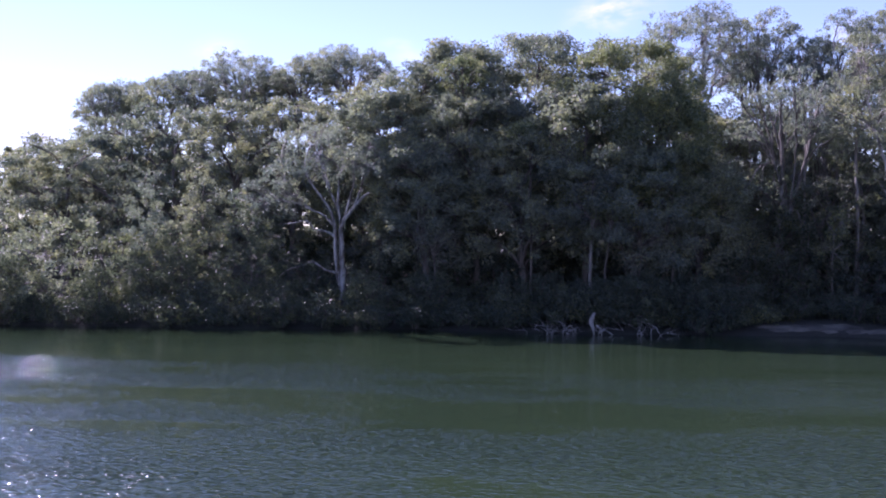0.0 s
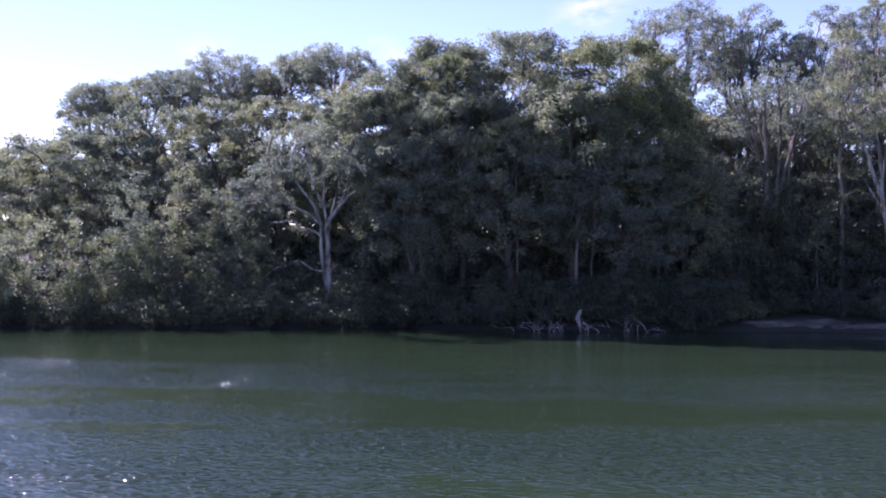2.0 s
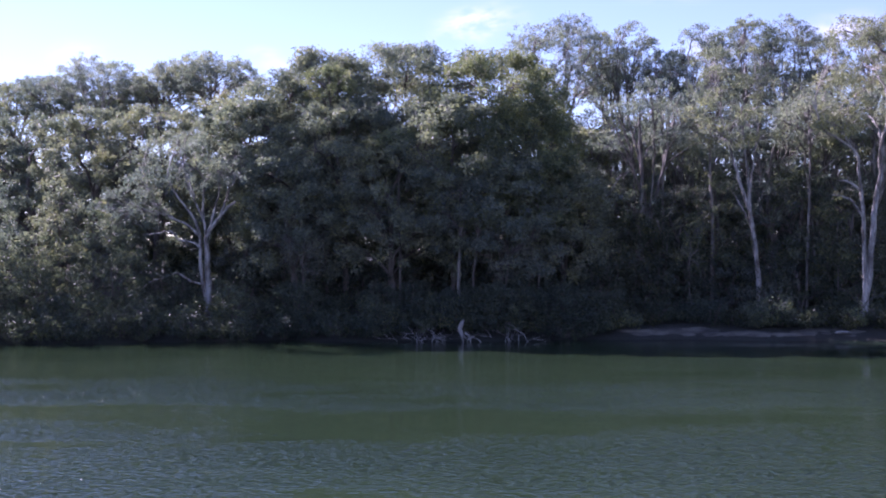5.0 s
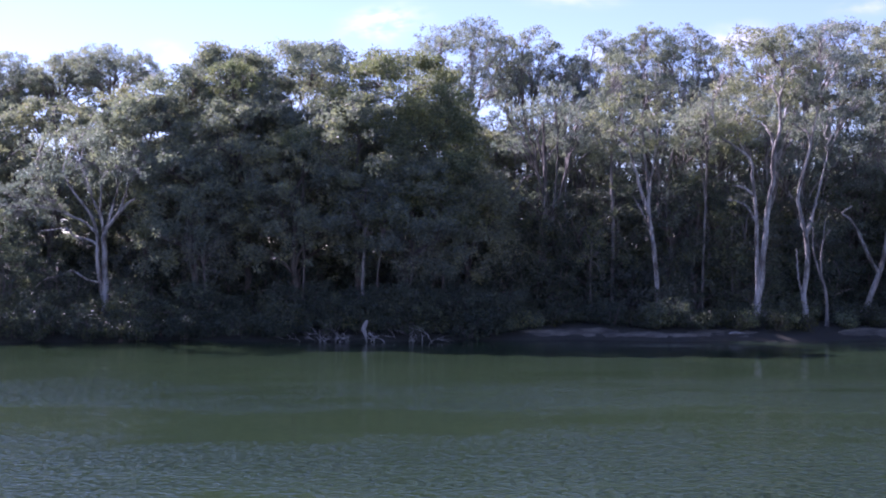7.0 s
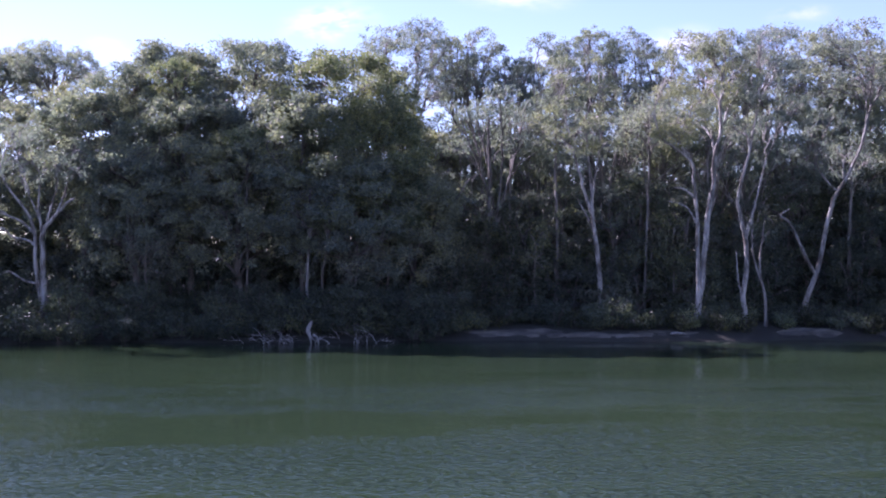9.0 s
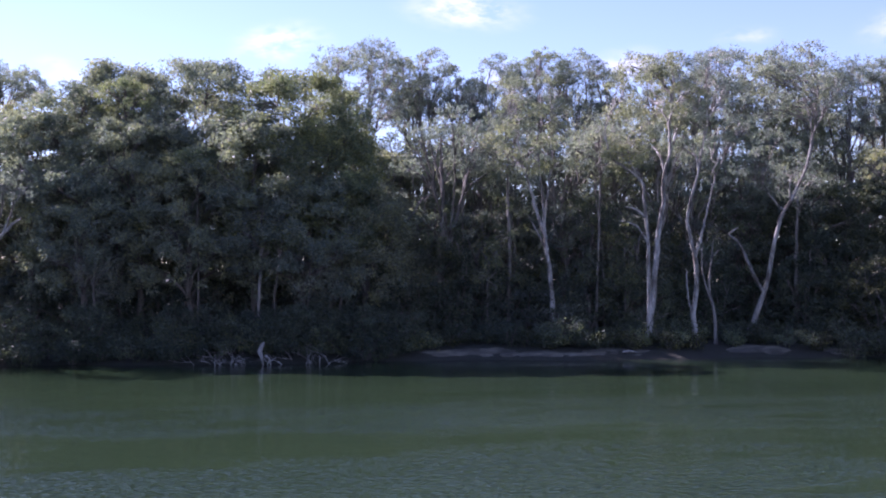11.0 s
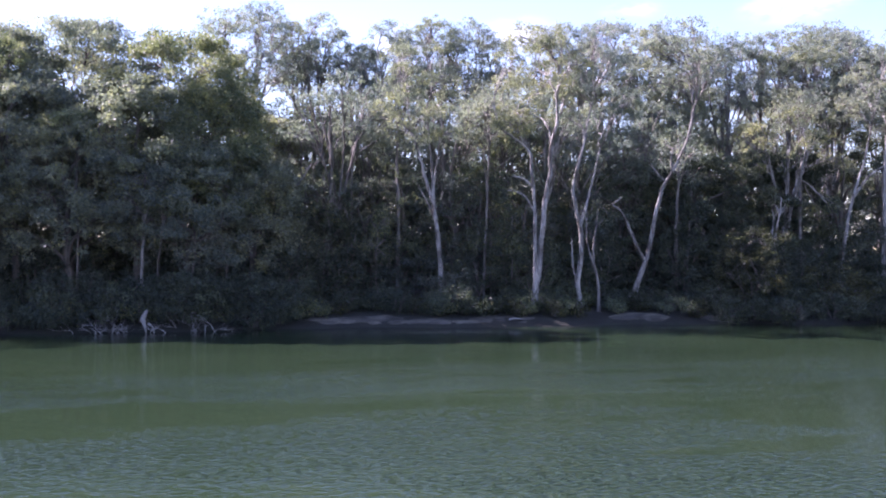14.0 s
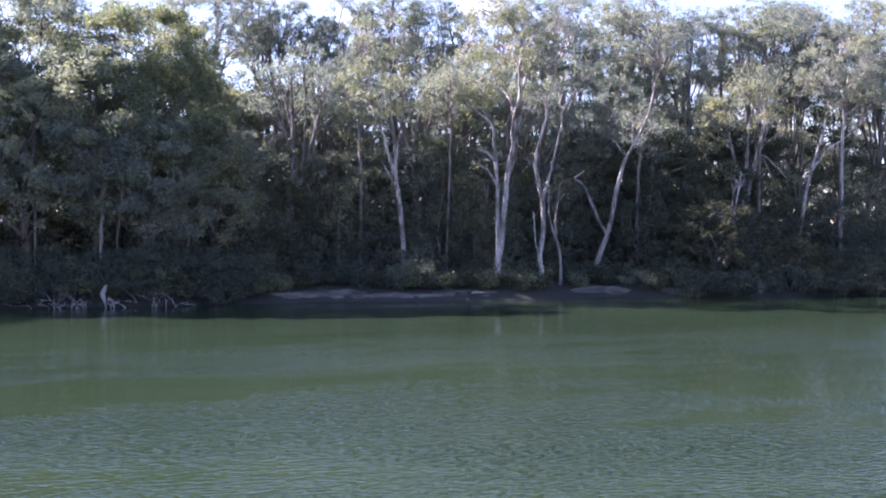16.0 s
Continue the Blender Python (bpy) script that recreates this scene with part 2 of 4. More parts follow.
def leaf_mesh(name, centres, sizes, per, rng, mat, length, width, droop, squash=0.7):
    """Many small pointed leaves, gathered in tufts round the centres."""
    n = len(centres) * per
    c = np.repeat(centres, per, 0)
    s = np.repeat(sizes, per)
    d = rng.normal(0, 1, (n, 3))
    d /= np.linalg.norm(d, axis=1, keepdims=True)
    rad = rng.random(n) ** 0.45
    off = d * (rad * s)[:, None] * np.array((1, 1, squash))
    p = c + off
    way = d * 0.6 + rng.normal(0, 0.55, (n, 3))
    way[:, 2] -= droop
    way /= np.linalg.norm(way, axis=1, keepdims=True)
    side = np.cross(way, rng.normal(0, 1, (n, 3)))
    side /= np.linalg.norm(side, axis=1, keepdims=True)
    nor = np.cross(way, side)
    L = length * rng.uniform(0.65, 1.35, n)[:, None]
    W = width * rng.uniform(0.7, 1.3, n)[:, None]
    v = np.stack([p + side * W * 0.5, p + way * L, p - side * W * 0.5 + nor * W * 0.2], 1)
    return quad_mesh(name, v.reshape(-1, 3), np.arange(n * 3).reshape(-1, 3), mat)


def crown_points(rng, n, centre, rx, rz_up, rz_down, shell=0.5, lumps=0.2, lowest=-1.0):
    """Places of the leaf tufts: spread evenly over the outer part of a lumpy egg."""
    i = np.arange(n) + rng.random()
    z = 1 - (1 - lowest) * (i + 0.5) / (n + 1)
    a = i * 2.39996 + rng.uniform(0, 6.28)
    flat = np.sqrt(np.maximum(0, 1 - z * z))
    d = np.stack([flat * np.cos(a), flat * np.sin(a), z], 1) + rng.normal(0, 0.12, (n, 3))
    d /= np.linalg.norm(d, axis=1, keepdims=True)
    # broad-shouldered egg
    r = (np.hypot(d[:, 0], d[:, 1]) ** 2.8 + np.abs(d[:, 2]) ** 2.8) ** (-1 / 2.8)
    r = r * (shell + (1 - shell) * rng.random(n) ** 0.5)
    off = rng.uniform(0, 50, 3)
    r = r * (1 + lumps * np.array([noise.noise(Vector(q * 2.3 + off)) for q in d]))
    scale = np.where(d[:, 2:3] > 0, np.array((rx, rx, rz_up)), np.array((rx, rx, rz_down)))
    return np.asarray(centre) + d * scale * r[:, None]


def domes(rng, k, centre, rx, rz_up, rz_down, size, each, lumps=0.1, lowest=-0.2, shell=0.86):
    """Leaf tufts that roof rounded heads, which sit over the egg like a cauliflower."""
    heads = crown_points(rng, k, centre, rx - size * 0.75, rz_up - size * 0.6, max(0.5, rz_down - size * 0.4), shell, lumps, lowest)
    out = []
    for head in heads:
        z = rng.uniform(-0.25, 1.0, each)
        a = rng.uniform(0, 6.283, each)
        flat = np.sqrt(1 - z * z)
        d = np.stack([flat * np.cos(a), flat * np.sin(a), z], 1)
        out.append(head + d * size * rng.uniform(0.7, 1.25) * np.array((1, 1, 0.78)) * rng.uniform(0.72, 1.0, (each, 1)))
    return np.vstack(out)


def airy(rng, heads, centre, rx, rz_up, rz_down, each=20):
    """The tufts of an open gum crown."""
    return domes(rng, heads, centre, rx * 1.12, rz_up, rz_down, 0.35 + rx * 0.2, each, 0.16, -0.6, 0.66)


# ---- the lie of the land ----
def shore(x):
    """Distance ahead at which the far bank meets the water."""
    return 57.6 - 0.0016 * (x - 12) ** 2 * (1 if abs(x) < 60 else 60 / abs(x)) + 0.5 * math.sin(x * 0.31) + 0.3 * math.sin(x * 0.83 + 1)


def shore_safe(x):
    return max(shore(x), 50.0)


def ground_height(x, y):
    d = y - shore_safe(x)
    if d > 0:
        h = 0.75 * (1 - math.exp(-d / 1.6)) + 0.035 * min(d, 60)
        h += 0.12 * noise.noise(Vector((x * 0.4, y * 0.4, 0))) * min(1, d)
        if x < -20:
            h += min(5.0, max(0.0, (y - 64) * 0.12)) * min(1.0, (-20 - x) / 20)
        return h
    near = y - 8.0
    if near < 0:
        return min(2.6, -near * 0.52)
    return -min(2.0, -d * 0.28, near * 0.4) - 0.02


def tree_base(x, y):
    return ground_height(x, y)


# ---- ground and water ----
def axis(lo, hi, step, far):
    inner = list(np.arange(lo, hi + step / 2, step))
    out = [far * k for k in (0.04, 0.1, 0.3, 1.0)]
    return [lo - o for o in reversed(out)] + inner + [hi + o for o in out]


xs, ys = axis(-64, 64, 1.0, 2500), axis(-14, 100, 0.8, 2500)
grid_v = [(x, y, ground_height(x, y)) for y in ys for x in xs]
w = len(xs)
grid_q = [(j * w + i, j * w + i + 1, (j + 1) * w + i + 1, (j + 1) * w + i) for j in range(len(ys) - 1) for i in range(w - 1)]
ground = new("ground", quad_mesh("ground", grid_v, grid_q, GROUND, True))
tagged(ground, "dark muddy river bank covered in leaf litter", "ground", kind="structure")

wx, wy = axis(-64, 64, 8.0, 2400), list(np.arange(4, 62, 2.0))
wv = [(x, y, 0.0) for y in wy for x in wx]
w = len(wx)
wq = [(j * w + i, j * w + i + 1, (j + 1) * w + i + 1, (j + 1) * w + i) for j in range(len(wy) - 1) for i in range(w - 1)]
tagged(new("water", quad_mesh("water", wv, wq, WATER, True)), "murky green river with wind-rippled lanes", "water", kind="structure")


def sandbank(x0, x1, height, label):
    """A low mound of sand that slopes into the water."""
    nx, ny = 90, 26
    v = []
    for j in range(ny):
        for i in range(nx):
            u, k = i / (nx - 1), j / (ny - 1)
            x = x0 + (x1 - x0) * u
            y = shore_safe(x) + 0.25 + 1.6 * k
            e = 1 - abs(2 * u - 1) ** 2.2 - (2 * k - 1) ** 2 + 0.7 * noise.noise(Vector((x * 0.45, y * 0.9, 5))) + 0.5 * noise.noise(Vector((x * 1.3, y * 2.2, 9)))
            z = ground_height(x, y) - 0.07 + (0.08 + 0.2 * height) * max(0.0, min(1.0, e * 1.2)) + 0.02 * noise.noise(Vector((x * 3, y * 5, 2)))
            v.append((x, y, z))
    q = [(j * nx + i, j * nx + i + 1, (j + 1) * nx + i + 1, (j + 1) * nx + i) for j in range(ny - 1) for i in range(nx - 1)]
    return tagged(new("sandbank", quad_mesh("sandbank", v, q, SAND, True)), label, "sand", kind="structure")


sandbank(3.6, 13.2, 0.2, "low pale sandbank sloping into the river")
sandbank(11.9, 18.0, 0.12, "thin strip of pale sand at the water's edge")
sandbank(22.0, 26.4, 0.28, "small rounded mound of grey sand")
sandbank(27.0, 31.0, 0.1, "thin strip of pale sand at the water's edge")


# ---- clouds ----
def cloud(az, el, width, height, thick, label, tilt=0.0, far=1800.0):
    n = 12
    size_x, size_z = 2 * far * math.tan(radians(width / 2)), 2 * far * math.tan(radians(height / 2))
    v = [((i / n - 0.5) * size_x, 0.0 + 0.02 * far * ((i / n - 0.5) ** 2), (j / n - 0.5) * size_z) for j in range(n + 1) for i in range(n + 1)]
    q = [(j * (n + 1) + i, j * (n + 1) + i + 1, (j + 1) * (n + 1) + i + 1, (j + 1) * (n + 1) + i) for j in range(n) for i in range(n)]
    ob = new("cloud", quad_mesh("cloud", v, q, CLOUD, True))
    ob.matrix_world = pose(-far * math.sin(radians(az)), far * math.cos(radians(az)), 4.4 + far * math.tan(radians(el)), 0, tilt, az)
    ob.color = (1, 1, 1, thick)
    return tagged(ob, label, "cloud", "clouds", "structure")


cloud(34.0, 5.9, 7.5, 3.6, 1.0, "bright white heaped cloud low over the hill", 0, 1900)
cloud(24.6, 10.6, 4.5, 2.6, 0.5, "thin broken wisps of white cloud", -8)
cloud(15.0, 11.2, 3.0, 1.2, 0.35, "faint small wisp of white cloud")
cloud(14.3, 10.6, 3.5, 1.4, 0.3, "faint small wisp of white cloud")
cloud(3.4, 12.8, 7.5, 3.2, 0.8, "soft torn white cloud above the trees", -10)
cloud(-6.8, 14.7, 9.5, 3.2, 0.85, "long soft white cloud above the trees", 5)
cloud(-9.5, 11.2, 6.0, 2.4, 0.6, "pale cloud bank behind the treetops")
cloud(-16.0, 11.4, 7.0, 3.0, 0.85, "pale cloud bank behind the treetops")
cloud(-22.0, 12.8, 5.0, 1.4, 0.4, "faint streak of white cloud")
cloud(-30.5, 12.8, 8.0, 3.0, 0.85, "soft white cloud above the trees", -6)


# ---- trees ----
LINE = 24          # points along a stem


def grow(name, base, stems, targets, radius, mats, rng, leaf, limbs=5, start=0.35, limb_r=0.45, tags=("", "", ""), tuft=(0.55, 0.9), own_limbs=False, twigs=1.0, fork=0.8):
    """One tree. stems: lines from its foot, the first the thickest; targets: where the leaf tufts sit."""
    bx, by, bz = base
    tree = new(name)
    tree.location = base
    bark, leaves = mats
    lines = []
    for k, stem in enumerate(stems):
        line = smooth_line(stem, LINE)
        line[1:-1] += rng.normal(0, radius * 0.1, (LINE - 2, 3)) * (1, 1, 0.2)
        top = radius * (0.28 if k == 0 else 0.2 if k == 1 else 0.12)
        r = np.linspace(1, 0, LINE) ** 0.8 * (radius * (1 if k == 0 else 0.68 if k == 1 else 0.42) - top) + top
        if stem[0][2] < 0.5:
            r[:4] *= (1.5, 1.22, 1.08, 1.02)
        lines.append((line, r))
        t = Tubes()
        if radius > 0.08:
            t.add(line, r, 8, rng, 0.05)
        else:
            t.add(line[::3], r[::3], 5, rng, 0.05)
        part("trunk" if k == 0 else "stem", t.mesh("trunk", bark), tree)
    # main limbs, each to a cluster of tufts
    k = min(limbs, len(targets))
    cent = targets[rng.choice(len(targets), k, replace=False)]
    for _ in range(6):
        own = np.argmin(((targets[:, None] - cent[None]) ** 2).sum(-1), 1)
        cent = np.array([targets[own == i].mean(0) if (own == i).any() else cent[i] for i in range(k)])
    boughs = Tubes()
    for i in range(k):
        mine = targets[own == i]
        if not len(mine):
            continue
        best = None
        for line, r in lines:
            z0, z1 = line[0, 2], line[-1, 2]
            want = cent[i, 2] - 0.75 * np.linalg.norm(cent[i, :2] - line[LINE // 2, :2]) - fork
            want = min(max(want, z0 + (z1 - z0) * start), z1)
            j = int(np.argmin(np.abs(line[:, 2] - want)))
            dist = np.linalg.norm(line[j] - cent[i])
            if best is None or dist < best[0]:
                best = (dist, line[j], r[j], line[min(j + 1, LINE - 1)] - line[max(j - 1, 0)])
        _, p0, r0, along = best
        along = along / (np.linalg.norm(along) + 1e-9)
        limb = bend(p0, cent[i], along * 0.7 + (0, 0, 0.3), rng, 9, 0.032)
        r_l = np.linspace(min(r0 * 0.85, radius * limb_r), 0.045, 9)
        if own_limbs:
            t = Tubes()
            t.add(limb, r_l, 7, rng, 0.05)
            part("limb", t.mesh("limb", bark), tree)
        else:
            boughs.add(limb, r_l, 6)
        for q in mine:
            if rng.random() > twigs:
                continue
            j = rng.integers(4, 9)
            a = limb[j]
            tw = bend(a, q, (limb[j] - limb[j - 1]) / (np.linalg.norm(limb[j] - limb[j - 1]) + 1e-9) * 0.6, rng, 4, 0.06)
            boughs.add(tw, np.linspace(max(0.03, r_l[j] * 0.5), 0.013, 4), 3)
    tagged(part("branchwork", boughs.mesh("branchwork", bark), tree), kind="stuff")
    per, length, width, droop = leaf
    sizes = rng.uniform(*tuft, len(targets))
    part("crown", leaf_mesh("crown", targets, sizes, per, rng, leaves, length, width, droop), tree)
    return tagged(tree, *tags)


def straight(rng, h, lean=(0, 0), wob=0.25):
    return [(0, 0, -0.3), (lean[0] * 0.3 + rng.normal(0, wob), lean[1] * 0.3 + rng.normal(0, wob), h * 0.35),
            (lean[0] * 0.65 + rng.normal(0, wob), lean[1] * 0.65 + rng.normal(0, wob), h * 0.7), (lean[0], lean[1], h)]


def gum(x, y, top, r, low, seed, tufts=90, mats=None, radius=0.2, tags=None, shell=0.72):
    """A gum with a bare stem, limbs that fan out from a fork, and an airy crown of small domes between the heights low and top."""
    rng = np.random.default_rng(seed)
    z = tree_base(x, y)
    h, lo = top - z, low - z
    mid = lo + (h - lo) * 0.42
    high = top > 17.6 and tufts > 60
    heads = int(10 + 5 * r * r) if high else 12 + int(tufts / 13)
    size = 0.5 + r * 0.24
    side = rng.uniform(0, 6.28)
    pts = np.vstack([domes(rng, heads, (0, 0, mid), r * 1.55, h - mid + 0.15, (mid - lo) * 0.9, size, 22 if high else 15, 0.12, -0.25, shell),
                     domes(rng, 3, (r * 0.8 * math.cos(side), r * 0.8 * math.sin(side), lo - 0.3), r * 0.8, 1.2, 1.0, size * 0.8, 14, 0.2, -0.6)])
    lean = rng.normal(0, 0.5)
    stems = [straight(rng, mid + (h - mid) * 0.35, (lean, 0))]
    foot = lo - (h - lo) * 0.22
    turn = rng.uniform(0, 6.28)
    for k in range(4):
        a = turn + k * 1.571 + rng.normal(0, 0.25)
        reach = r * rng.uniform(0.55, 0.85)
        stems.append([(lean * foot / h, 0, foot), (lean * foot / h + reach * 0.4 * math.cos(a), reach * 0.4 * math.sin(a), lo + (mid - lo) * 0.45), (lean + reach * math.cos(a), reach * math.sin(a), mid + (h - mid) * 0.45)])
    return grow("gum_tree", (x, y, z), stems, pts, radius, mats or (BARK_PALE if seed % 4 == 0 else BARK_GREY, LEAF_GOLD if seed % 3 == 0 else LEAF_GUM), rng, (20, 0.14, 0.066, 0.35) if high else (20, 0.17, 0.08, 0.35), 16, 0.45, 0.3,
                tags or ("tall gum tree with airy olive-grey crown", "tree", "gum trees"), (0.16, 0.3) if high else (0.22, 0.4), True, 0.18 if high else 0.12, 0.8 + 0.3 * (h - lo))


def broadleaf(x, y, top, r, low, seed, tufts=170, per=80, mats=None, tags=None, name="broadleaf_tree", leaf=(0.17, 0.1), tuft=(0.36, 0.6), lowest=-1.0):
    """A dense tree whose leaf reaches low down."""
    rng = np.random.default_rng(seed)
    z = tree_base(x, y)
    h, lo = top - z, max(0.4, low - z)
    mid = lo + (h - lo) * 0.5
    each, share, head = (8, 0.66, 0.32 + r * 0.1) if tufts > 160 else (7, 0.3, 0.4 + r * 0.13)
    pts = np.vstack([domes(rng, int(tufts * share / each), (0, 0, mid), r * 1.3, h - mid, mid - lo, head, each, 0.08, lowest, 0.92),
                     crown_points(rng, int(tufts * (1 - share)), (0, 0, mid), r * 1.22, h - mid - 0.3, mid - lo, 0.82, 0.06, lowest)])
    stems = [straight(rng, mid + (h - mid) * 0.4, (rng.normal(0, 0.4), 0))]
    return grow(name, (x, y, z), stems, pts, 0.24 if r > 1.4 else 0.08, mats or (BARK_DARK, LEAF_FIG), rng, (per, *leaf, 0.2), 8, 0.25, 0.5,
                tags or ("dense dark green broadleaf tree with rounded crown", "tree", "broadleaf trees"), tuft, y < 75, 0.2 if y < 75 else 0.08)


def shrub(x, y, top, r, seed, tufts=30, per=70, mats=None, tags=None):
    """A bush with several stems, leafy to the ground."""
    rng = np.random.default_rng(seed)
    z = tree_base(x, y)
    h = max(0.8, top - z)
    pts = crown_points(rng, tufts, (0, 0, h * 0.42), r, h * 0.56, h * 0.4, 0.45, 0.4)
    pts[:, 2] = np.maximum(pts[:, 2], 0.25)
    stems = [[(0, 0, -0.2), (0.1, 0, h * 0.3), (rng.normal(0, r * 0.2), 0, h * 0.65)],
             [(0.1, 0.05, -0.2), (r * 0.25, 0.1, h * 0.3), (r * 0.45, 0, h * 0.55)],
             [(-0.1, -0.05, -0.2), (-r * 0.25, 0.1, h * 0.3), (-r * 0.4, 0, h * 0.55)]]
    return grow("shrub", (x, y, z), stems, pts, 0.07, mats or (BARK_DARK, LEAF_SHRUB), rng, (per, 0.15, 0.086, 0.2) if y < 62 else (int(per * 0.7), 0.175, 0.1, 0.2), 5, 0.2, 0.5,
                tags or ("leafy green shrub on the river bank", "shrub", "bank shrubs"), (0.32, 0.6), False, 0.15)


# skyline gums on the left, behind the leafy slope: x, y, top, crown radius, crown foot
for i, row in enumerate([(-46.9, 80, 18.3, 1.8, 13.4), (-46.2, 82, 19.1, 2.2, 13.8), (-41.8, 80, 18.9, 2.2, 14), (-38, 79, 19.3, 2.1, 14.3),
                         (-33.9, 78, 20.1, 2.7, 14.3), (-32, 80, 18.9, 2, 14.3), (-27.8, 77, 19.4, 2, 15.2), (-24.3, 76, 19.9, 2.6, 15.4)]):
    gum(*row, 100 + i, 95, tags=("slender gum with a thin airy crown on the skyline", "tree", "skyline gums"), shell=0.75)

# leafy slope on the left
for i, row in enumerate([(-43.7, 70, 13.3, 3.9, 4), (-40.3, 71, 14.5, 3.7, 4), (-35.4, 70, 15.1, 3.3, 4), (-30.2, 69, 15.2, 3.3, 4),
                         (-25.9, 69, 15.3, 3.2, 4), (-20.9, 70, 16.1, 3.4, 4), (-16.7, 68, 16.4, 3, 4), (-48.3, 72, 11.9, 3.8, 2), (-50.5, 66, 9.5, 3.4, 1), (-46.5, 63, 7.5, 2.8, 1)]):
    broadleaf(*row, 200 + i, 400, 46, tuft=(0.3, 0.52), leaf=(0.18, 0.105))

# rounded broadleaf trees in the middle
for i, row in enumerate([(-16.6, 66, 16.4, 3.2, 4), (-13.9, 68, 18.2, 3.2, 3), (-8.9, 68, 18.8, 4, 3), (-2.7, 65, 17.4, 4, 3),
                         (-11.7, 63, 14.4, 3, 3), (-5.2, 62, 14.4, 3, 3), (-0.8, 63, 14.1, 2.3, 4), (-18.6, 65, 14.7, 2.7, 4),
                         (-9.8, 69.5, 17.3, 3.3, 4), (-8.5, 61.5, 11.9, 2.7, 2), (-14.8, 62, 11.4, 2.7, 2), (-2.2, 61.5, 10.8, 2.7, 2), (1.3, 64, 10.3, 2.4, 2)]):
    broadleaf(*row, 300 + i, 820 if i in (1, 2, 3) else 500 if i < 8 else 400, 66 if i in (1, 2, 3) else 52, (BARK_DARK, LEAF_LIME if i in (3, 6) else LEAF_FIG), tuft=(0.45, 0.75) if i in (1, 2, 3) else (0.38, 0.62), lowest=-0.6)

# young trees whose yellow-green heads show among them
for i, row in enumerate([(-0.3, 61.8, 13.7, 1.0, 11.6), (-8.2, 60.6, 12.3, 0.9, 10.4), (-12.9, 63.6, 16.6, 1.2, 14.4), (-3.4, 59.6, 7.9, 0.8, 6.2)]):
    broadleaf(*row, 330 + i, 56, 55, (BARK_DARK, LEAF_LIME), ("young tree with a yellow-green leafy head", "tree", "broadleaf trees"), leaf=(0.15, 0.085), tuft=(0.28, 0.46))

# airy gums behind, from the middle to the right
for i, row in enumerate([(1.5, 78, 22.4, 3.3, 13.2), (7.0, 77, 21.6, 1.6, 13.8), (5.0, 79, 21.5, 1.6, 13.8), (9.2, 76, 19.8, 1.5, 13),
                         (11.5, 75, 21.1, 1.9, 12), (14.4, 75, 21.5, 2.1, 12), (17.2, 75, 21.3, 2.0, 12), (19.4, 74, 20.2, 1.6, 11), (23.4, 75, 21.1, 1.5, 12.5),
                         (25.6, 74, 20.6, 1.7, 12), (27.8, 74, 21.4, 2.1, 12), (31.0, 74, 21.2, 2.0, 11.5)]):
    gum(*row, 400 + i, 130)

# a back row that closes the canopy
rng_back = np.random.default_rng(29)
for i in range(15):
    x = 10 + 44 * (i + rng_back.uniform(0.2, 0.8)) / 15
    gum(x, rng_back.uniform(80, 86), rng_back.uniform(18.3, 19.8), rng_back.uniform(2.0, 2.6), 9.5, 440 + i, 60, tags=("gum tree with olive crown at the back of the grove", "tree", "gum trees"))

# lower gums in the middle row on the right
for i, row in enumerate([(2.9, 73, 14.5, 2.3, 6), (6.2, 75, 14.9, 2.2, 6), (1.0, 75, 15.4, 2.2, 6), (5, 70, 12.9, 2.6, 5), (7.9, 72, 13.6, 2.5, 5), (10, 70, 12.6, 2.3, 5), (15.8, 70, 13.4, 2.6, 5),
                         (18.6, 69, 13.3, 2.6, 5), (24, 68, 14.3, 2.7, 6), (27.9, 69, 15.3, 2.7, 6), (31.4, 70, 14.7, 2.7, 5.5)]):
    gum(*row, 500 + i, 100, tags=("slim gum with olive leaf in the understorey", "tree", "gum trees"))

# right-hand group
for i, row in enumerate([(33.0, 73, 21.3, 2.3, 11), (35.8, 71, 20.0, 2.2, 11), (39.2, 72, 20.8, 2.0, 12), (41.0, 70, 20.8, 2.3, 11.5),
                         (43.2, 69, 20.8, 2.9, 11), (46.4, 68, 20, 3, 9.5), (50.2, 68, 21.5, 3.4, 9.5), (45.2, 72, 22, 3, 10.5)]):
    gum(*row, 600 + i, 120)

# dense trees on the right, their shade put into a darker leaf colour
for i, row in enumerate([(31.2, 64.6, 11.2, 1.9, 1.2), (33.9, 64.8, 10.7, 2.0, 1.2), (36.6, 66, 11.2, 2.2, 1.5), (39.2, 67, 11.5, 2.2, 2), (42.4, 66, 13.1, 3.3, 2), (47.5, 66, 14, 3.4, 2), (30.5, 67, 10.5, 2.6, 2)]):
    broadleaf(*row, 700 + i, 210, 55, (BARK_DARK, LEAF_SHADED), ("dense dark tree standing in deep shade", "tree", "dark trees"))

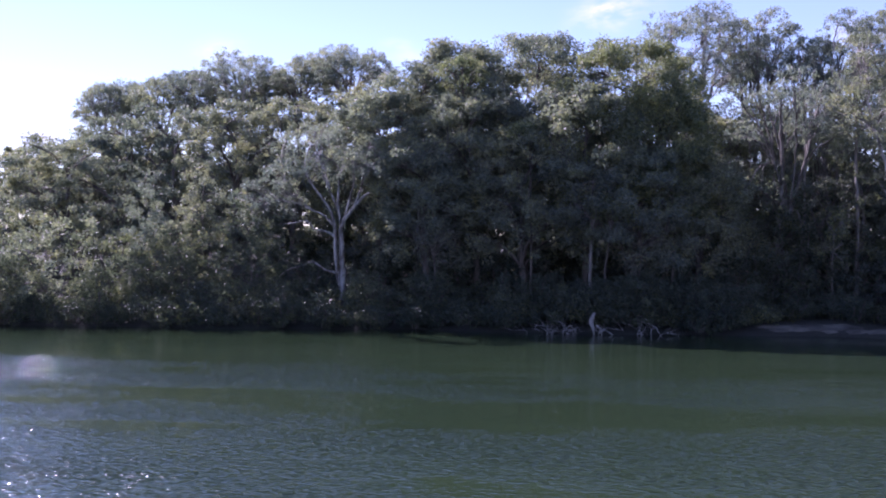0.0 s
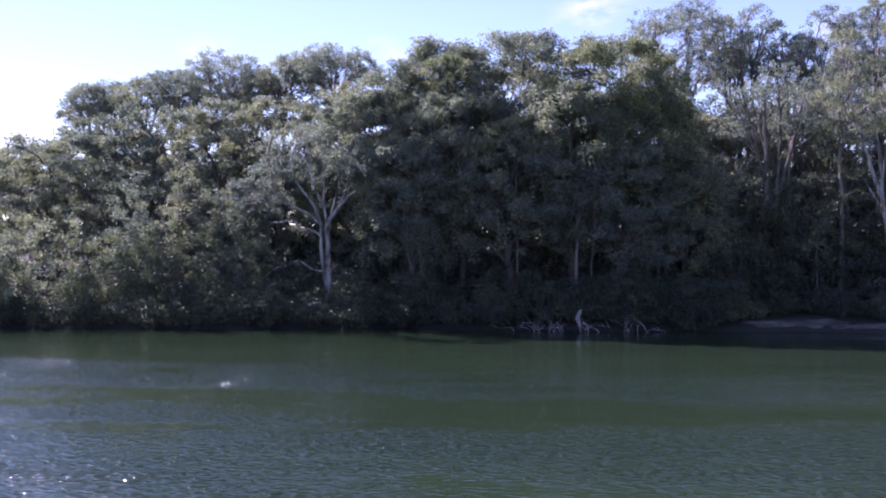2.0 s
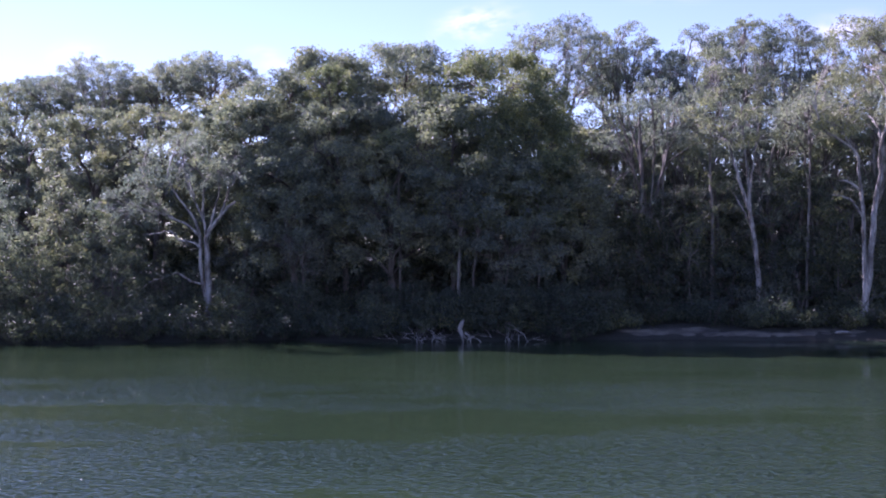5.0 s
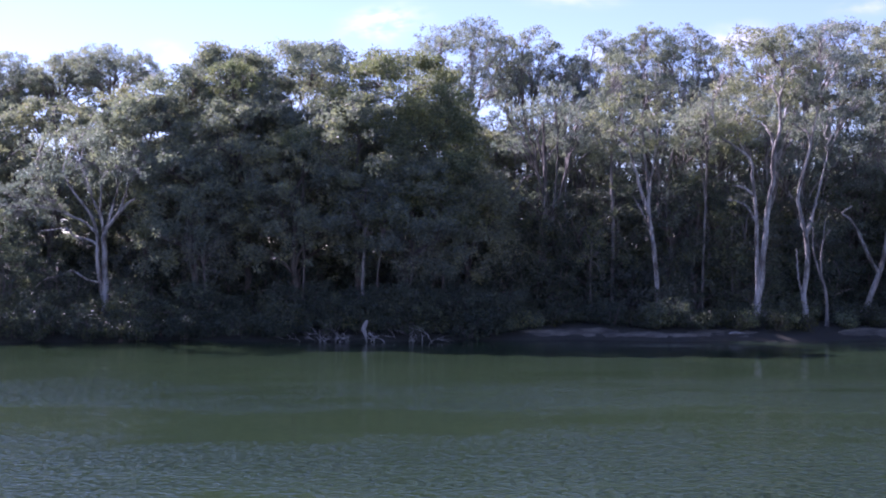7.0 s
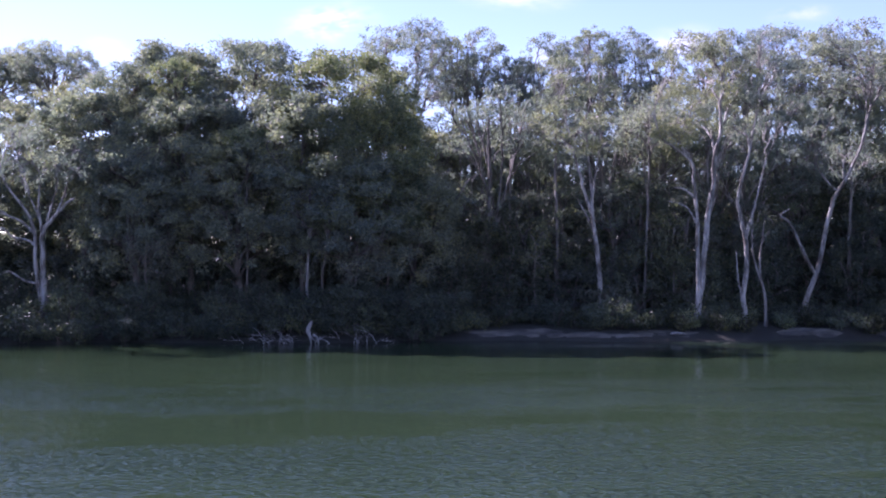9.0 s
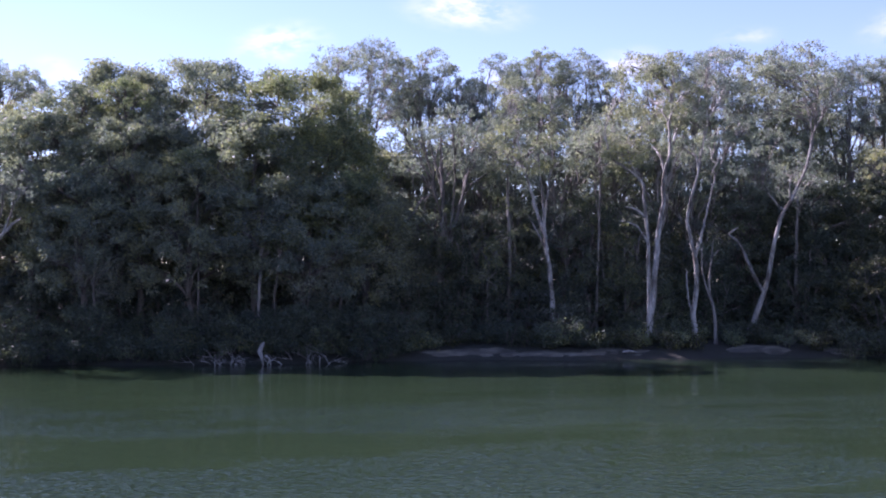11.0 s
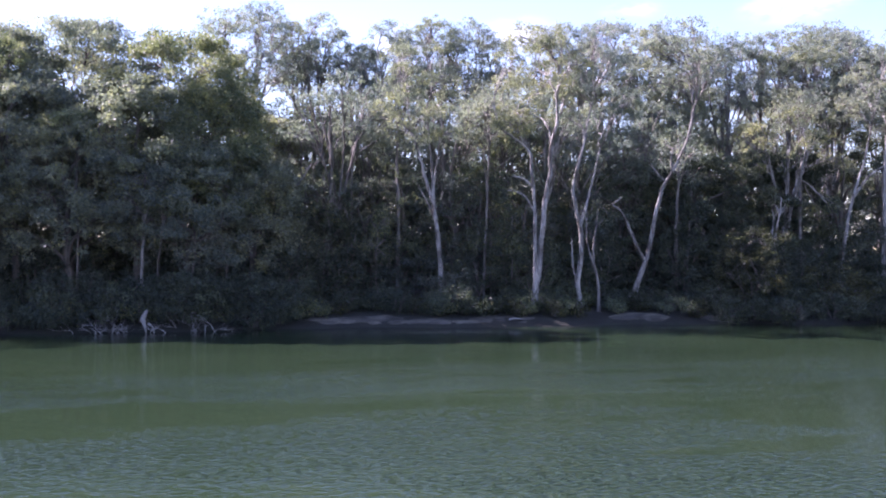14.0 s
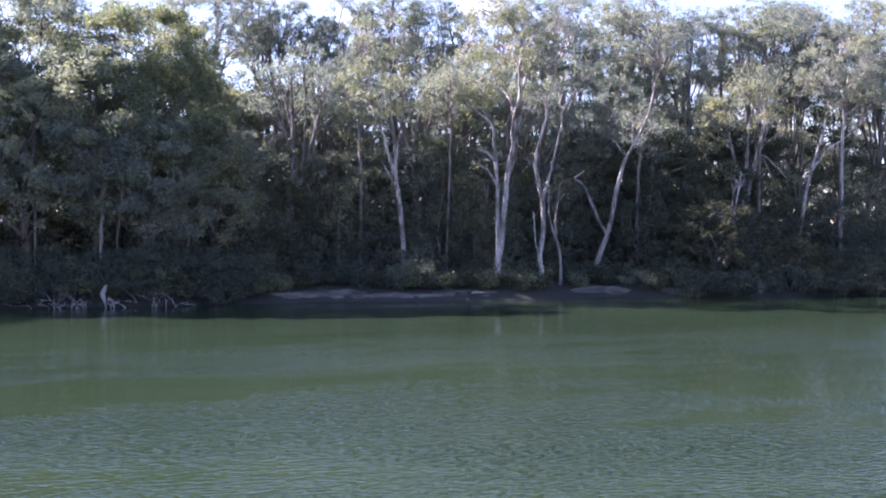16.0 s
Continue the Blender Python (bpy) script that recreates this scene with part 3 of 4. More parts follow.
# bushes along the bank
for i, row in enumerate([(31.9, 59.8, 6, 2.4), (37.5, 59.6, 3.5, 2.6), (41.9, 60, 3, 2.4), (34.9, 60.2, 2.6, 1.8), (45, 60, 4.5, 2.6)]):
    shrub(*row, 800 + i, 90, 70, (BARK_DARK, LEAF_OLIVE if i < 2 else LEAF_SHADED), tags=("rounded yellow-green bush at the water's edge", "shrub", "bank shrubs"))
for i, row in enumerate([(-37.1, 57, 6.9, 3.6), (-33.6, 57.6, 5.6, 2.4), (-31.9, 59.4, 8.7, 1.6), (-29.1, 61, 10, 1.6), (-25.2, 59.6, 7.3, 1.9),
                         (-29.3, 58.4, 5.9, 2.1), (-39.5, 56, 4.5, 2.2), (-42.5, 58, 7.5, 3)]):
    shrub(*row, 820 + i, 90, 70, (BARK_DARK, LEAF_FIG if i in (2, 3) else LEAF_GOLD if i == 0 else LEAF_SHRUB), tags=("tall leafy bush overgrown with creepers on the bank", "shrub", "bank shrubs"))
rng_bank = np.random.default_rng(11)


def clear_of_gums(x):
    """Bare ground in front of the pale gums at the water."""
    return all(abs(x - a) > 0.7 for a in (17.6, 20.5, 21.6, 24.0))


for i in range(34):
    x = -42 + 86 * (i + rng_bank.uniform(0.1, 0.9)) / 34
    y = shore_safe(x) + (rng_bank.uniform(1.6, 4.2) if clear_of_gums(x) else 4.6)
    shrub(x, y, rng_bank.uniform(1.8, 3.6) if x < 3 or x > 29 else rng_bank.uniform(1.3, 2.3), rng_bank.uniform(1.1, 1.9), 860 + i, 26, 70, (BARK_DARK, LEAF_SHRUB if i % 3 == 0 else LEAF_SHADED))
for i in range(49):
    x = -44 + 47.5 * (i + rng_bank.uniform(0.1, 0.9)) / 36 if i < 36 else 28 + 21 * (i - 36 + rng_bank.uniform(0.1, 0.9)) / 13
    shrub(x, shore_safe(x) + rng_bank.uniform(0.0, 0.9) + (0.9 if -9 < x < 1 else 0), rng_bank.uniform(1.2, 2.2), rng_bank.uniform(0.9, 1.5), 1400 + i, 20, 65, (BARK_DARK, LEAF_SHADED),
          tags=("low bush hanging over the water's edge", "shrub", "bank shrubs"))
# bushes under the trees, shade dimmed into their leaf colour
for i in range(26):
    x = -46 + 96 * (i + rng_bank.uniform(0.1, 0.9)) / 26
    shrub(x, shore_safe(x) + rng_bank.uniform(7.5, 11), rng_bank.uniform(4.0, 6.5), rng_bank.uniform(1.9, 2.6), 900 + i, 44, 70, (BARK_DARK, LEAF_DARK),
          ("undergrowth bush beneath the trees, leaf darkened for shade", "shrub", "undergrowth"))

# undergrowth whose leaf colour is darkened to act as shade under the crowns
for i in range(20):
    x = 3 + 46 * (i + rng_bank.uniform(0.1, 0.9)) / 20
    shrub(x, shore_safe(x) + rng_bank.uniform(6.0, 8.0), rng_bank.uniform(3.8, 6.0), rng_bank.uniform(1.6, 2.3), 930 + i, 46, 60, (BARK_DARK, LEAF_SHADED),
          ("undergrowth bush beneath the trees, leaf darkened for shade", "shrub", "undergrowth"))

# pale gum with wide open limbs
rng1 = np.random.default_rng(21)
x, y = -19.6, 60.6
z = tree_base(x, y)
pts = np.vstack([airy(rng1, 22, (-1.2, 0, 8.7), 3.5, 3.0, 2.2), airy(rng1, 10, (-4.8, 0, 6.2), 2.2, 2.0, 2.2),
                 airy(rng1, 5, (1.5, 0, 8.6), 1.7, 1.6, 1.0)])
grow("gum_tree", (x, y, z), [[(0, 0, -0.3), (0, 0, 1.4), (-0.05, 0, 2.6), (-0.1, 0, 3.6), (-0.12, 0, 5.0), (0.1, 0, 5.5), (0.6, 0, 6.1), (1.2, 0, 6.8), (1.7, 0, 7.1)],
                             [(-0.1, 0.05, 1.0), (-0.42, 0.1, 2.4), (-0.52, 0.1, 3.7), (-0.55, 0.1, 4.9), (-0.8, 0.1, 5.9), (-1.4, 0.1, 6.8), (-2.1, 0.1, 7.7), (-2.6, 0.1, 8.7)],
                             [(-0.52, 0.1, 4.4), (-1.0, 0.1, 4.7), (-1.85, 0.1, 4.9), (-2.4, 0.1, 5.4), (-3.0, 0.1, 5.3), (-4.1, 0.1, 5.2)],
                             [(-0.14, 0, 5.1), (-0.35, 0, 6.1), (-0.8, 0, 7.1), (-1.3, 0, 8.2), (-1.5, 0, 9.4)],
                             [(-0.42, 0, 2.2), (-1.1, -0.2, 2.45), (-1.65, -0.2, 2.8), (-2.0, -0.2, 2.9), (-2.7, -0.2, 2.6), (-3.4, -0.2, 2.45), (-4.1, -0.2, 1.9)],
                             [(0.0, 0, 5.2), (0.3, 0, 6.4), (0.65, 0, 7.8), (0.6, 0, 9.5)], [(-0.3, 0, 6.0), (-0.3, 0, 7.4), (0.0, 0, 9.2)],
                             [(-0.6, 0.1, 5.1), (-1.4, 0.2, 5.8), (-2.4, 0.2, 6.2), (-3.4, 0.2, 7.0)], [(0.7, 0, 6.2), (1.1, 0.1, 7.4), (1.3, 0.1, 8.6)]],
     pts, 0.2, (BARK_PALE, LEAF_GUM), rng1, (18, 0.14, 0.06, 0.35), 16, 0.5, 0.3, ("pale-barked gum with wide open bare limbs", "tree", "pale gums"), (0.18, 0.34), True, 0.3)

# slim pale gum that leans a little, with a tall light crown
rng2 = np.random.default_rng(22)
x, y = 12.85, 63.0
z = tree_base(x, y)
pts = airy(rng2, 24, (-1.7, 0, 12.0), 2.6, 4.4, 4.2)
grow("gum_tree", (x, y, z), [[(0.1, 0, -0.3), (0, 0, 2.4), (-0.18, 0, 4.3), (-0.4, 0, 6.1), (-0.5, 0, 7.9), (-0.67, 0, 9.6), (-0.9, 0, 11.8)], [(-0.45, 0, 6.3), (-0.95, 0.1, 7.9), (-1.3, 0.1, 9.2), (-1.65, 0.1, 10.3), (-2.1, 0.1, 12.2)], [(-0.46, 0, 7.2), (-0.2, 0.2, 9), (0.1, 0.2, 11.4)], [(-0.3, 0, 5.2), (-0.85, 0, 6.4), (-1.5, 0, 7.6)]],
     pts, 0.16, (BARK_PALE, LEAF_GOLD), rng2, (20, 0.14, 0.066, 0.35), 8, 0.6, 0.4, ("slim pale gum with a light yellowish crown", "tree", "pale gums"), (0.18, 0.34), True, 0.3)

# tall white gum at the water that forks in two
rng3 = np.random.default_rng(23)
x, y = 18.0, 60.0
z = tree_base(x, y)
pts = np.vstack([airy(rng3, 26, (0.4, 0, 13.6), 3.0, 4.2, 3.6), airy(rng3, 6, (-1.4, 0, 11), 1.6, 1.2, 1.2)])
grow("gum_tree", (x, y, z), [[(0, 0, -0.3), (0.1, 0, 1.6), (0.35, 0, 3.3), (0.45, 0, 4.7), (0.57, 0, 6.1), (0.77, 0, 7.4), (0.95, 0, 8.3), (0.95, 0, 9.8), (1.4, 0, 11.4), (1.35, 0, 12.6), (1.6, 0, 15)],
                             [(0.06, 0, 1.4), (0.08, 0.1, 3.3), (0.05, 0.1, 5.4), (-0.08, 0.1, 7.1), (-0.18, 0.1, 8.4), (-0.36, 0.1, 9.5), (-1.4, 0.1, 10.4), (-2.1, 0.1, 10.9), (-2.7, 0.1, 12.5)],
                             [(-0.1, 0.1, 7.4), (-0.8, 0, 7.9), (-1.4, 0, 8.0)], [(0.0, 0.1, 5.9), (-0.7, 0, 6.9), (-1.7, 0, 7.2)]],
     pts, 0.185, (BARK_PALE, LEAF_GOLD), rng3, (20, 0.14, 0.066, 0.35), 9, 0.62, 0.4, ("tall white-barked gum forked in two at the water", "tree", "pale gums"), (0.18, 0.34), True, 0.3)

# second white gum beside it
rng4 = np.random.default_rng(24)
x, y = 21.0, 60.5
z = tree_base(x, y)
pts = airy(rng4, 24, (1.0, 0, 13.2), 2.6, 4.6, 4.2)
grow("gum_tree", (x, y, z), [[(0, 0, -0.3), (-0.05, 0, 0.7), (-0.15, 0, 1.8), (0.07, 0, 3.1), (0.07, 0, 4.8), (-0.14, 0, 5.7), (-0.35, 0, 6.6), (-0.45, 0, 7.6), (0.1, 0, 9.6), (0.6, 0, 12)],
                             [(0.02, 0, 5.2), (0.35, 0.05, 6.1), (0.6, 0.1, 7.0), (1.1, 0.1, 9)], [(-0.15, 0.1, 1.6), (-0.42, 0.15, 3), (-0.5, 0.15, 4.4)]],
     pts, 0.18, (BARK_PALE, LEAF_GUM), rng4, (20, 0.14, 0.066, 0.35), 8, 0.6, 0.4, ("straight white-barked gum with olive crown", "tree", "pale gums"), (0.18, 0.34), True, 0.3)

# thin grey sapling next to it
rng5 = np.random.default_rng(25)
x, y = 22.1, 60.2
pts = crown_points(rng5, 7, (-0.5, 0, 5.8), 0.8, 1.0, 1.0, 0.4, 0.3, -0.7)
grow("gum_sapling", (x, y, tree_base(x, y)), [[(0, 0, -0.2), (-0.05, 0, 1.8), (-0.35, 0, 3.4), (-0.1, 0, 5.8)], [(-0.2, 0, 2.4), (-0.7, 0, 4.0), (-0.8, 0, 5.2)]],
     pts, 0.11, (BARK_GREY, LEAF_GUM), rng5, (18, 0.15, 0.065, 0.5), 4, 0.5, 0.4, ("thin grey gum sapling with sparse leaf", "tree", "saplings"), (0.3, 0.5))

# leaning pale gum with bare limbs
rng6 = np.random.default_rng(26)
x, y = 24.7, 61.0
z = tree_base(x, y)
pts = airy(rng6, 26, (3.0, 0, 14.6), 3.1, 3.6, 2.6)
grow("gum_tree", (x, y, z), [[(0, 0, -0.3), (0.15, 0, 1.3), (0.7, 0, 2.8), (1.0, 0, 3.9), (1.2, 0, 4.9), (1.5, 0, 6.3), (1.8, 0, 7.3), (2.2, 0, 8.1), (2.7, 0, 8.9), (3.2, 0, 9.9), (3.6, 0, 10.9), (4.1, 0, 13)],
                             [(0.75, 0, 3.0), (0.2, 0, 3.9), (-0.4, 0, 5.2), (-0.9, 0, 6.1), (-1.4, 0, 6.5), (-0.8, 0, 6.9)], [(-0.8, 0, -0.2), (-0.35, 0, 0.7), (0.15, 0, 1.5), (0.5, 0, 2.3)],
                             [(2.5, 0, 8.6), (2.45, 0, 9.4), (2.65, 0, 10.2)], [(2.1, 0, 7.9), (1.7, 0, 8.3), (1.1, 0, 9.0), (0.75, 0, 9.7)]],
     pts, 0.165, (BARK_MID, LEAF_GUM), rng6, (20, 0.14, 0.066, 0.35), 8, 0.75, 0.4, ("leaning pale gum with bare crooked limbs", "tree", "pale gums"), (0.18, 0.34), True, 0.3)

# pale gum on the right with one long limb reaching over
rng7 = np.random.default_rng(27)
x, y = 39.3, 62.0
z = tree_base(x, y)
pts = np.vstack([airy(rng7, 20, (3.4, 0, 13.4), 2.8, 3.2, 2.4), airy(rng7, 6, (5.6, 0, 11.6), 1.6, 1.2, 1.0)])
grow("gum_tree", (x, y, z), [[(0, 0, -0.3), (0.4, 0, 3.2), (1.1, 0, 6.8), (1.9, 0, 9.2), (2.6, 0, 12.2)], [(1.2, 0, 7.0), (2.4, 0.1, 8.4), (4.0, 0.1, 9.4), (5.6, 0.1, 10.9)]],
     pts, 0.13, (BARK_PALE, LEAF_GUM), rng7, (20, 0.14, 0.066, 0.35), 8, 0.7, 0.4, ("pale gum with one long limb reaching sideways", "tree", "pale gums"), (0.18, 0.34), True, 0.3)


# bare grey sapling before the dark trees
rng8 = np.random.default_rng(28)
x, y = 34.6, 61.6
pts = crown_points(rng8, 7, (0.2, 0, 6.6), 0.7, 0.6, 0.8, 0.4, 0.3)
grow("gum_sapling", (x, y, tree_base(x, y)), [[(0, 0, -0.2), (0.05, 0, 2.2), (0.0, 0, 4.2), (0.25, 0, 5.6), (0.7, 0, 6.5)], [(0.02, 0, 3.6), (-0.2, 0, 4.6), (-0.1, 0, 5.6), (-0.2, 0, 6.2)], [(0.0, 0, 4.0), (0.45, 0, 4.4), (0.6, 0, 4.9)]],
     pts, 0.1, (BARK_PALE, LEAF_GUM), rng8, (14, 0.14, 0.06, 0.4), 3, 0.6, 0.3, ("bare grey forked gum sapling with few leaves", "tree", "saplings"), (0.2, 0.35))


def pole_tree(x, y, top, lean, seed, bark, radius=0.12, crown=2.0, tufts=45, leaves=LEAF_GUM):
    rng = np.random.default_rng(seed)
    z = tree_base(x, y)
    h = top - z
    pts = crown_points(rng, tufts, (lean, 0, h - 1.2), crown, 1.4, 2.2, 0.3, 0.3)
    return grow("gum_tree", (x, y, z), [straight(rng, h - 0.6, (lean, 0), 0.1)], pts, radius, (bark, leaves), rng, (46, 0.16, 0.07, 0.4), 5, 0.65, 0.45,
                ("slender gum with a straight bare stem", "tree", "gum trees"), (0.45, 0.8))


pole_tree(10.4, 65, 14.5, 0.1, 41, BARK_GREY, 0.14)
pole_tree(-4.5, 59.6, 8.8, 0.0, 42, BARK_GREY, 0.11, 1.7, 34, LEAF_DARK)
pole_tree(-1.9, 59.6, 6.4, 0.1, 43, BARK_DARK, 0.08, 1.7, 34, LEAF_DARK)
pole_tree(42.6, 62, 15, 0.6, 45, BARK_PALE, 0.17)
pole_tree(38.0, 64, 15, -0.4, 47, BARK_GREY, 0.13)
pole_tree(15.8, 64, 14, 0.3, 48, BARK_GREY, 0.1)
pole_tree(16.8, 66, 15, -0.2, 49, BARK_GREY, 0.1)
pole_tree(-13.6, 59.4, 6.2, 0.1, 50, BARK_DARK, 0.1, 1.7, 34, LEAF_DARK)
pole_tree(28.95, 64, 12, 0.1, 51, BARK_GREY, 0.15)
pole_tree(7.7, 66, 14, 0.1, 52, BARK_GREY, 0.09)
pole_tree(9.2, 64, 6.7, 0.0, 53, BARK_GREY, 0.05, 0.8, 12, LEAF_LIME)

# understorey saplings and bushes behind the pale gums; right of x = 24 shade is in the leaf colour
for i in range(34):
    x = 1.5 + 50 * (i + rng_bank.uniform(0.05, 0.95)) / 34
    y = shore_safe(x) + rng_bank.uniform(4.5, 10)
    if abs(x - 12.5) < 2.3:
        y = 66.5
    shrub(x, y, rng_bank.uniform(4.5, 8.5), rng_bank.uniform(1.3, 2.1), 1500 + i, 48, 62, (BARK_GREY, LEAF_SHADED if x > 24 or i % 3 == 0 else LEAF_SHRUB),
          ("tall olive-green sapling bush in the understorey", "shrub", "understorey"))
for i in range(24):
    x = 0.5 + 29 * (i + rng_bank.uniform(0.02, 0.98)) / 24
    y = shore_safe(x) + (rng_bank.uniform(2.1, 3.2) if clear_of_gums(x) else 3.8)
    shrub(x, y, tree_base(x, y) + rng_bank.uniform(0.6, 1.5), rng_bank.uniform(0.5, 1.0), 1600 + i, 12, 60, (BARK_DARK, LEAF_OLIVE if i % 4 == 0 else LEAF_SHADED),
          tags=("low leafy plants among the trunks on the bank", "shrub", "bank shrubs"))
for i, (x, y, top, r) in enumerate([(-4.9, 58.6, 2.9, 1.3), (-3.2, 58.7, 3.0, 1.3), (-1.7, 58.7, 3.2, 1.4), (-13.4, 58.4, 2.9, 1.2), (28.6, 62.4, 5.9, 1.8), (30.2, 62.8, 5.4, 1.8)]):
    shrub(x, y, top, r, 1540 + i, 34, 70, (BARK_DARK, LEAF_SHADED))
shrub(13.4, 62.2, 3.0, 1.4, 1560, 34, 70, (BARK_DARK, LEAF_DARK))
for i, (x, d) in enumerate([(16.6, 1.6), (17.3, 1.9), (18.8, 1.5), (19.6, 1.9), (20.3, 1.7), (23.1, 1.9), (27.6, 1.2)]):
    y = shore_safe(x) + d
    shrub(x, y, tree_base(x, y) + 0.85, 0.55, 1650 + i, 11, 55, (BARK_DARK, LEAF_LIME if i % 2 else LEAF_OLIVE), ("low yellow-green leafy plant on the bank", "shrub", "bank shrubs"))
shrub(-19.4, 59.2, 2.3, 1.6, 1561, 30, 70)
shrub(-14.0, 59.0, 3.4, 1.3, 1562, 30, 70)
for i in range(12):
    x = -9 + 13 * (i + rng_bank.uniform(0.1, 0.9)) / 12
    shrub(x, shore_safe(x) + rng_bank.uniform(1.3, 2.4), rng_bank.uniform(1.8, 3.6), rng_bank.uniform(1.0, 1.7), 1570 + i, 26, 70, (BARK_DARK, LEAF_SHRUB if i % 3 == 0 else LEAF_SHADED))

# more undergrowth with shade put into the leaf colour
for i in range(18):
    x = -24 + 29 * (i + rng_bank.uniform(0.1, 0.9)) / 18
    shrub(x, shore_safe(x) + rng_bank.uniform(4.6, 7.0), rng_bank.uniform(3.2, 5.2), rng_bank.uniform(1.5, 2.1), 1700 + i, 32, 62, (BARK_DARK, LEAF_SHADED), ("undergrowth bush beneath the trees, leaf darkened for shade", "shrub", "undergrowth"))

# low trees farther in, leaf colour darkened in place of shade
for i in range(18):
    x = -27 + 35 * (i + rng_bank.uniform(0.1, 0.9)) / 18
    broadleaf(x, rng_bank.uniform(70, 73), rng_bank.uniform(4.5, 6.0), 1.9, 0.5, 1800 + i, 70, 32, (BARK_DARK, LEAF_SHADED), ("undergrowth tree in the wood, leaf darkened for shade", "tree", "undergrowth"), "understorey_tree", (0.32, 0.17), (0.4, 0.65))

# trees between the pale gums and the back of the grove; every other leaf colour is dimmed for shade
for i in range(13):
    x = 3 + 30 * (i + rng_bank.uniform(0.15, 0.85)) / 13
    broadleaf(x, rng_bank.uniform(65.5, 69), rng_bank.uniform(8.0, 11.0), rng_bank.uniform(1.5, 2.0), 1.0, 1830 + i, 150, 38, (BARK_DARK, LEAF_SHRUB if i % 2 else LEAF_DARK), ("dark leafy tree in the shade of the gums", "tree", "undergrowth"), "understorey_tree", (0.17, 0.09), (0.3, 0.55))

# second row behind the leafy trees
for i, row in enumerate([(-46, 76, 13.6, 4, 4), (-41, 77, 14.8, 4, 4), (-36, 76, 15.6, 4, 4), (-31, 75, 15.8, 4, 4), (-25.5, 75, 16, 4, 4), (-20, 75, 16.2, 4, 4),
                         (-15, 74, 16, 4, 4), (-10, 74, 17.6, 4, 4), (-5, 73, 16, 4, 4), (0.5, 72, 14.5, 3.6, 4)]):
    broadleaf(*row, 1000 + i, 260, 40, leaf=(0.28, 0.155))

# gums that fill the grove on the right
rng_fill = np.random.default_rng(17)
for i in range(24):
    x = 2 + 52 * (i + rng_fill.uniform(0.1, 0.9)) / 24
    top = rng_fill.uniform(13, 17.5)
    gum(x, rng_fill.uniform(65, 80), top, rng_fill.uniform(2.1, 2.8), top - rng_fill.uniform(6, 8), 1100 + i, 74,
        tags=("gum tree with olive crown inside the grove", "tree", "gum trees"))
# thicket with a dimmed leaf colour in place of deep shade
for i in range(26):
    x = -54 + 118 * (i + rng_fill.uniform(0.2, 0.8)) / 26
    broadleaf(x, rng_fill.uniform(79, 88), rng_fill.uniform(11.5, 14.5), 3.9, 0.5, 1200 + i, 120, 36, (BARK_DARK, LEAF_DARK), ("dense thicket tree deep in the wood, leaf dimmed for shade", "tree", "thicket trees"), leaf=(0.44, 0.22))

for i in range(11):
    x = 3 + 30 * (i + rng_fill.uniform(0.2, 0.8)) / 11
    broadleaf(x, rng_fill.uniform(73, 77), rng_fill.uniform(9.5, 12.0), 2.6, 0.5, 1750 + i, 90, 50, (BARK_DARK, LEAF_DARK), ("dense thicket tree deep in the wood, leaf dimmed for shade", "tree", "thicket trees"), leaf=(0.4, 0.2))

# far wooded hill and the wood behind
rng_far = np.random.default_rng(5)
for i in range(16):
    x = -112 + 5.6 * i + rng_far.uniform(-1, 1)
    broadleaf(x, 128 + rng_far.uniform(-4, 6), rng_far.uniform(18.0, 20.0), 4.6, 5, 950 + i, 70, 60, None, ("far tree on the wooded hill", "tree", "hill trees"), leaf=(0.55, 0.28))
for i in range(24):
    x = -22 + 5.2 * i + rng_far.uniform(-1, 1)
    broadleaf(x, 112 + rng_far.uniform(-5, 8), rng_far.uniform(13, 16), 4.8, 0.5, 1300 + i, 75, 42, (BARK_DARK, LEAF_DARK), ("far tree in the wood behind the grove", "tree", "hill trees"), leaf=(0.6, 0.3))


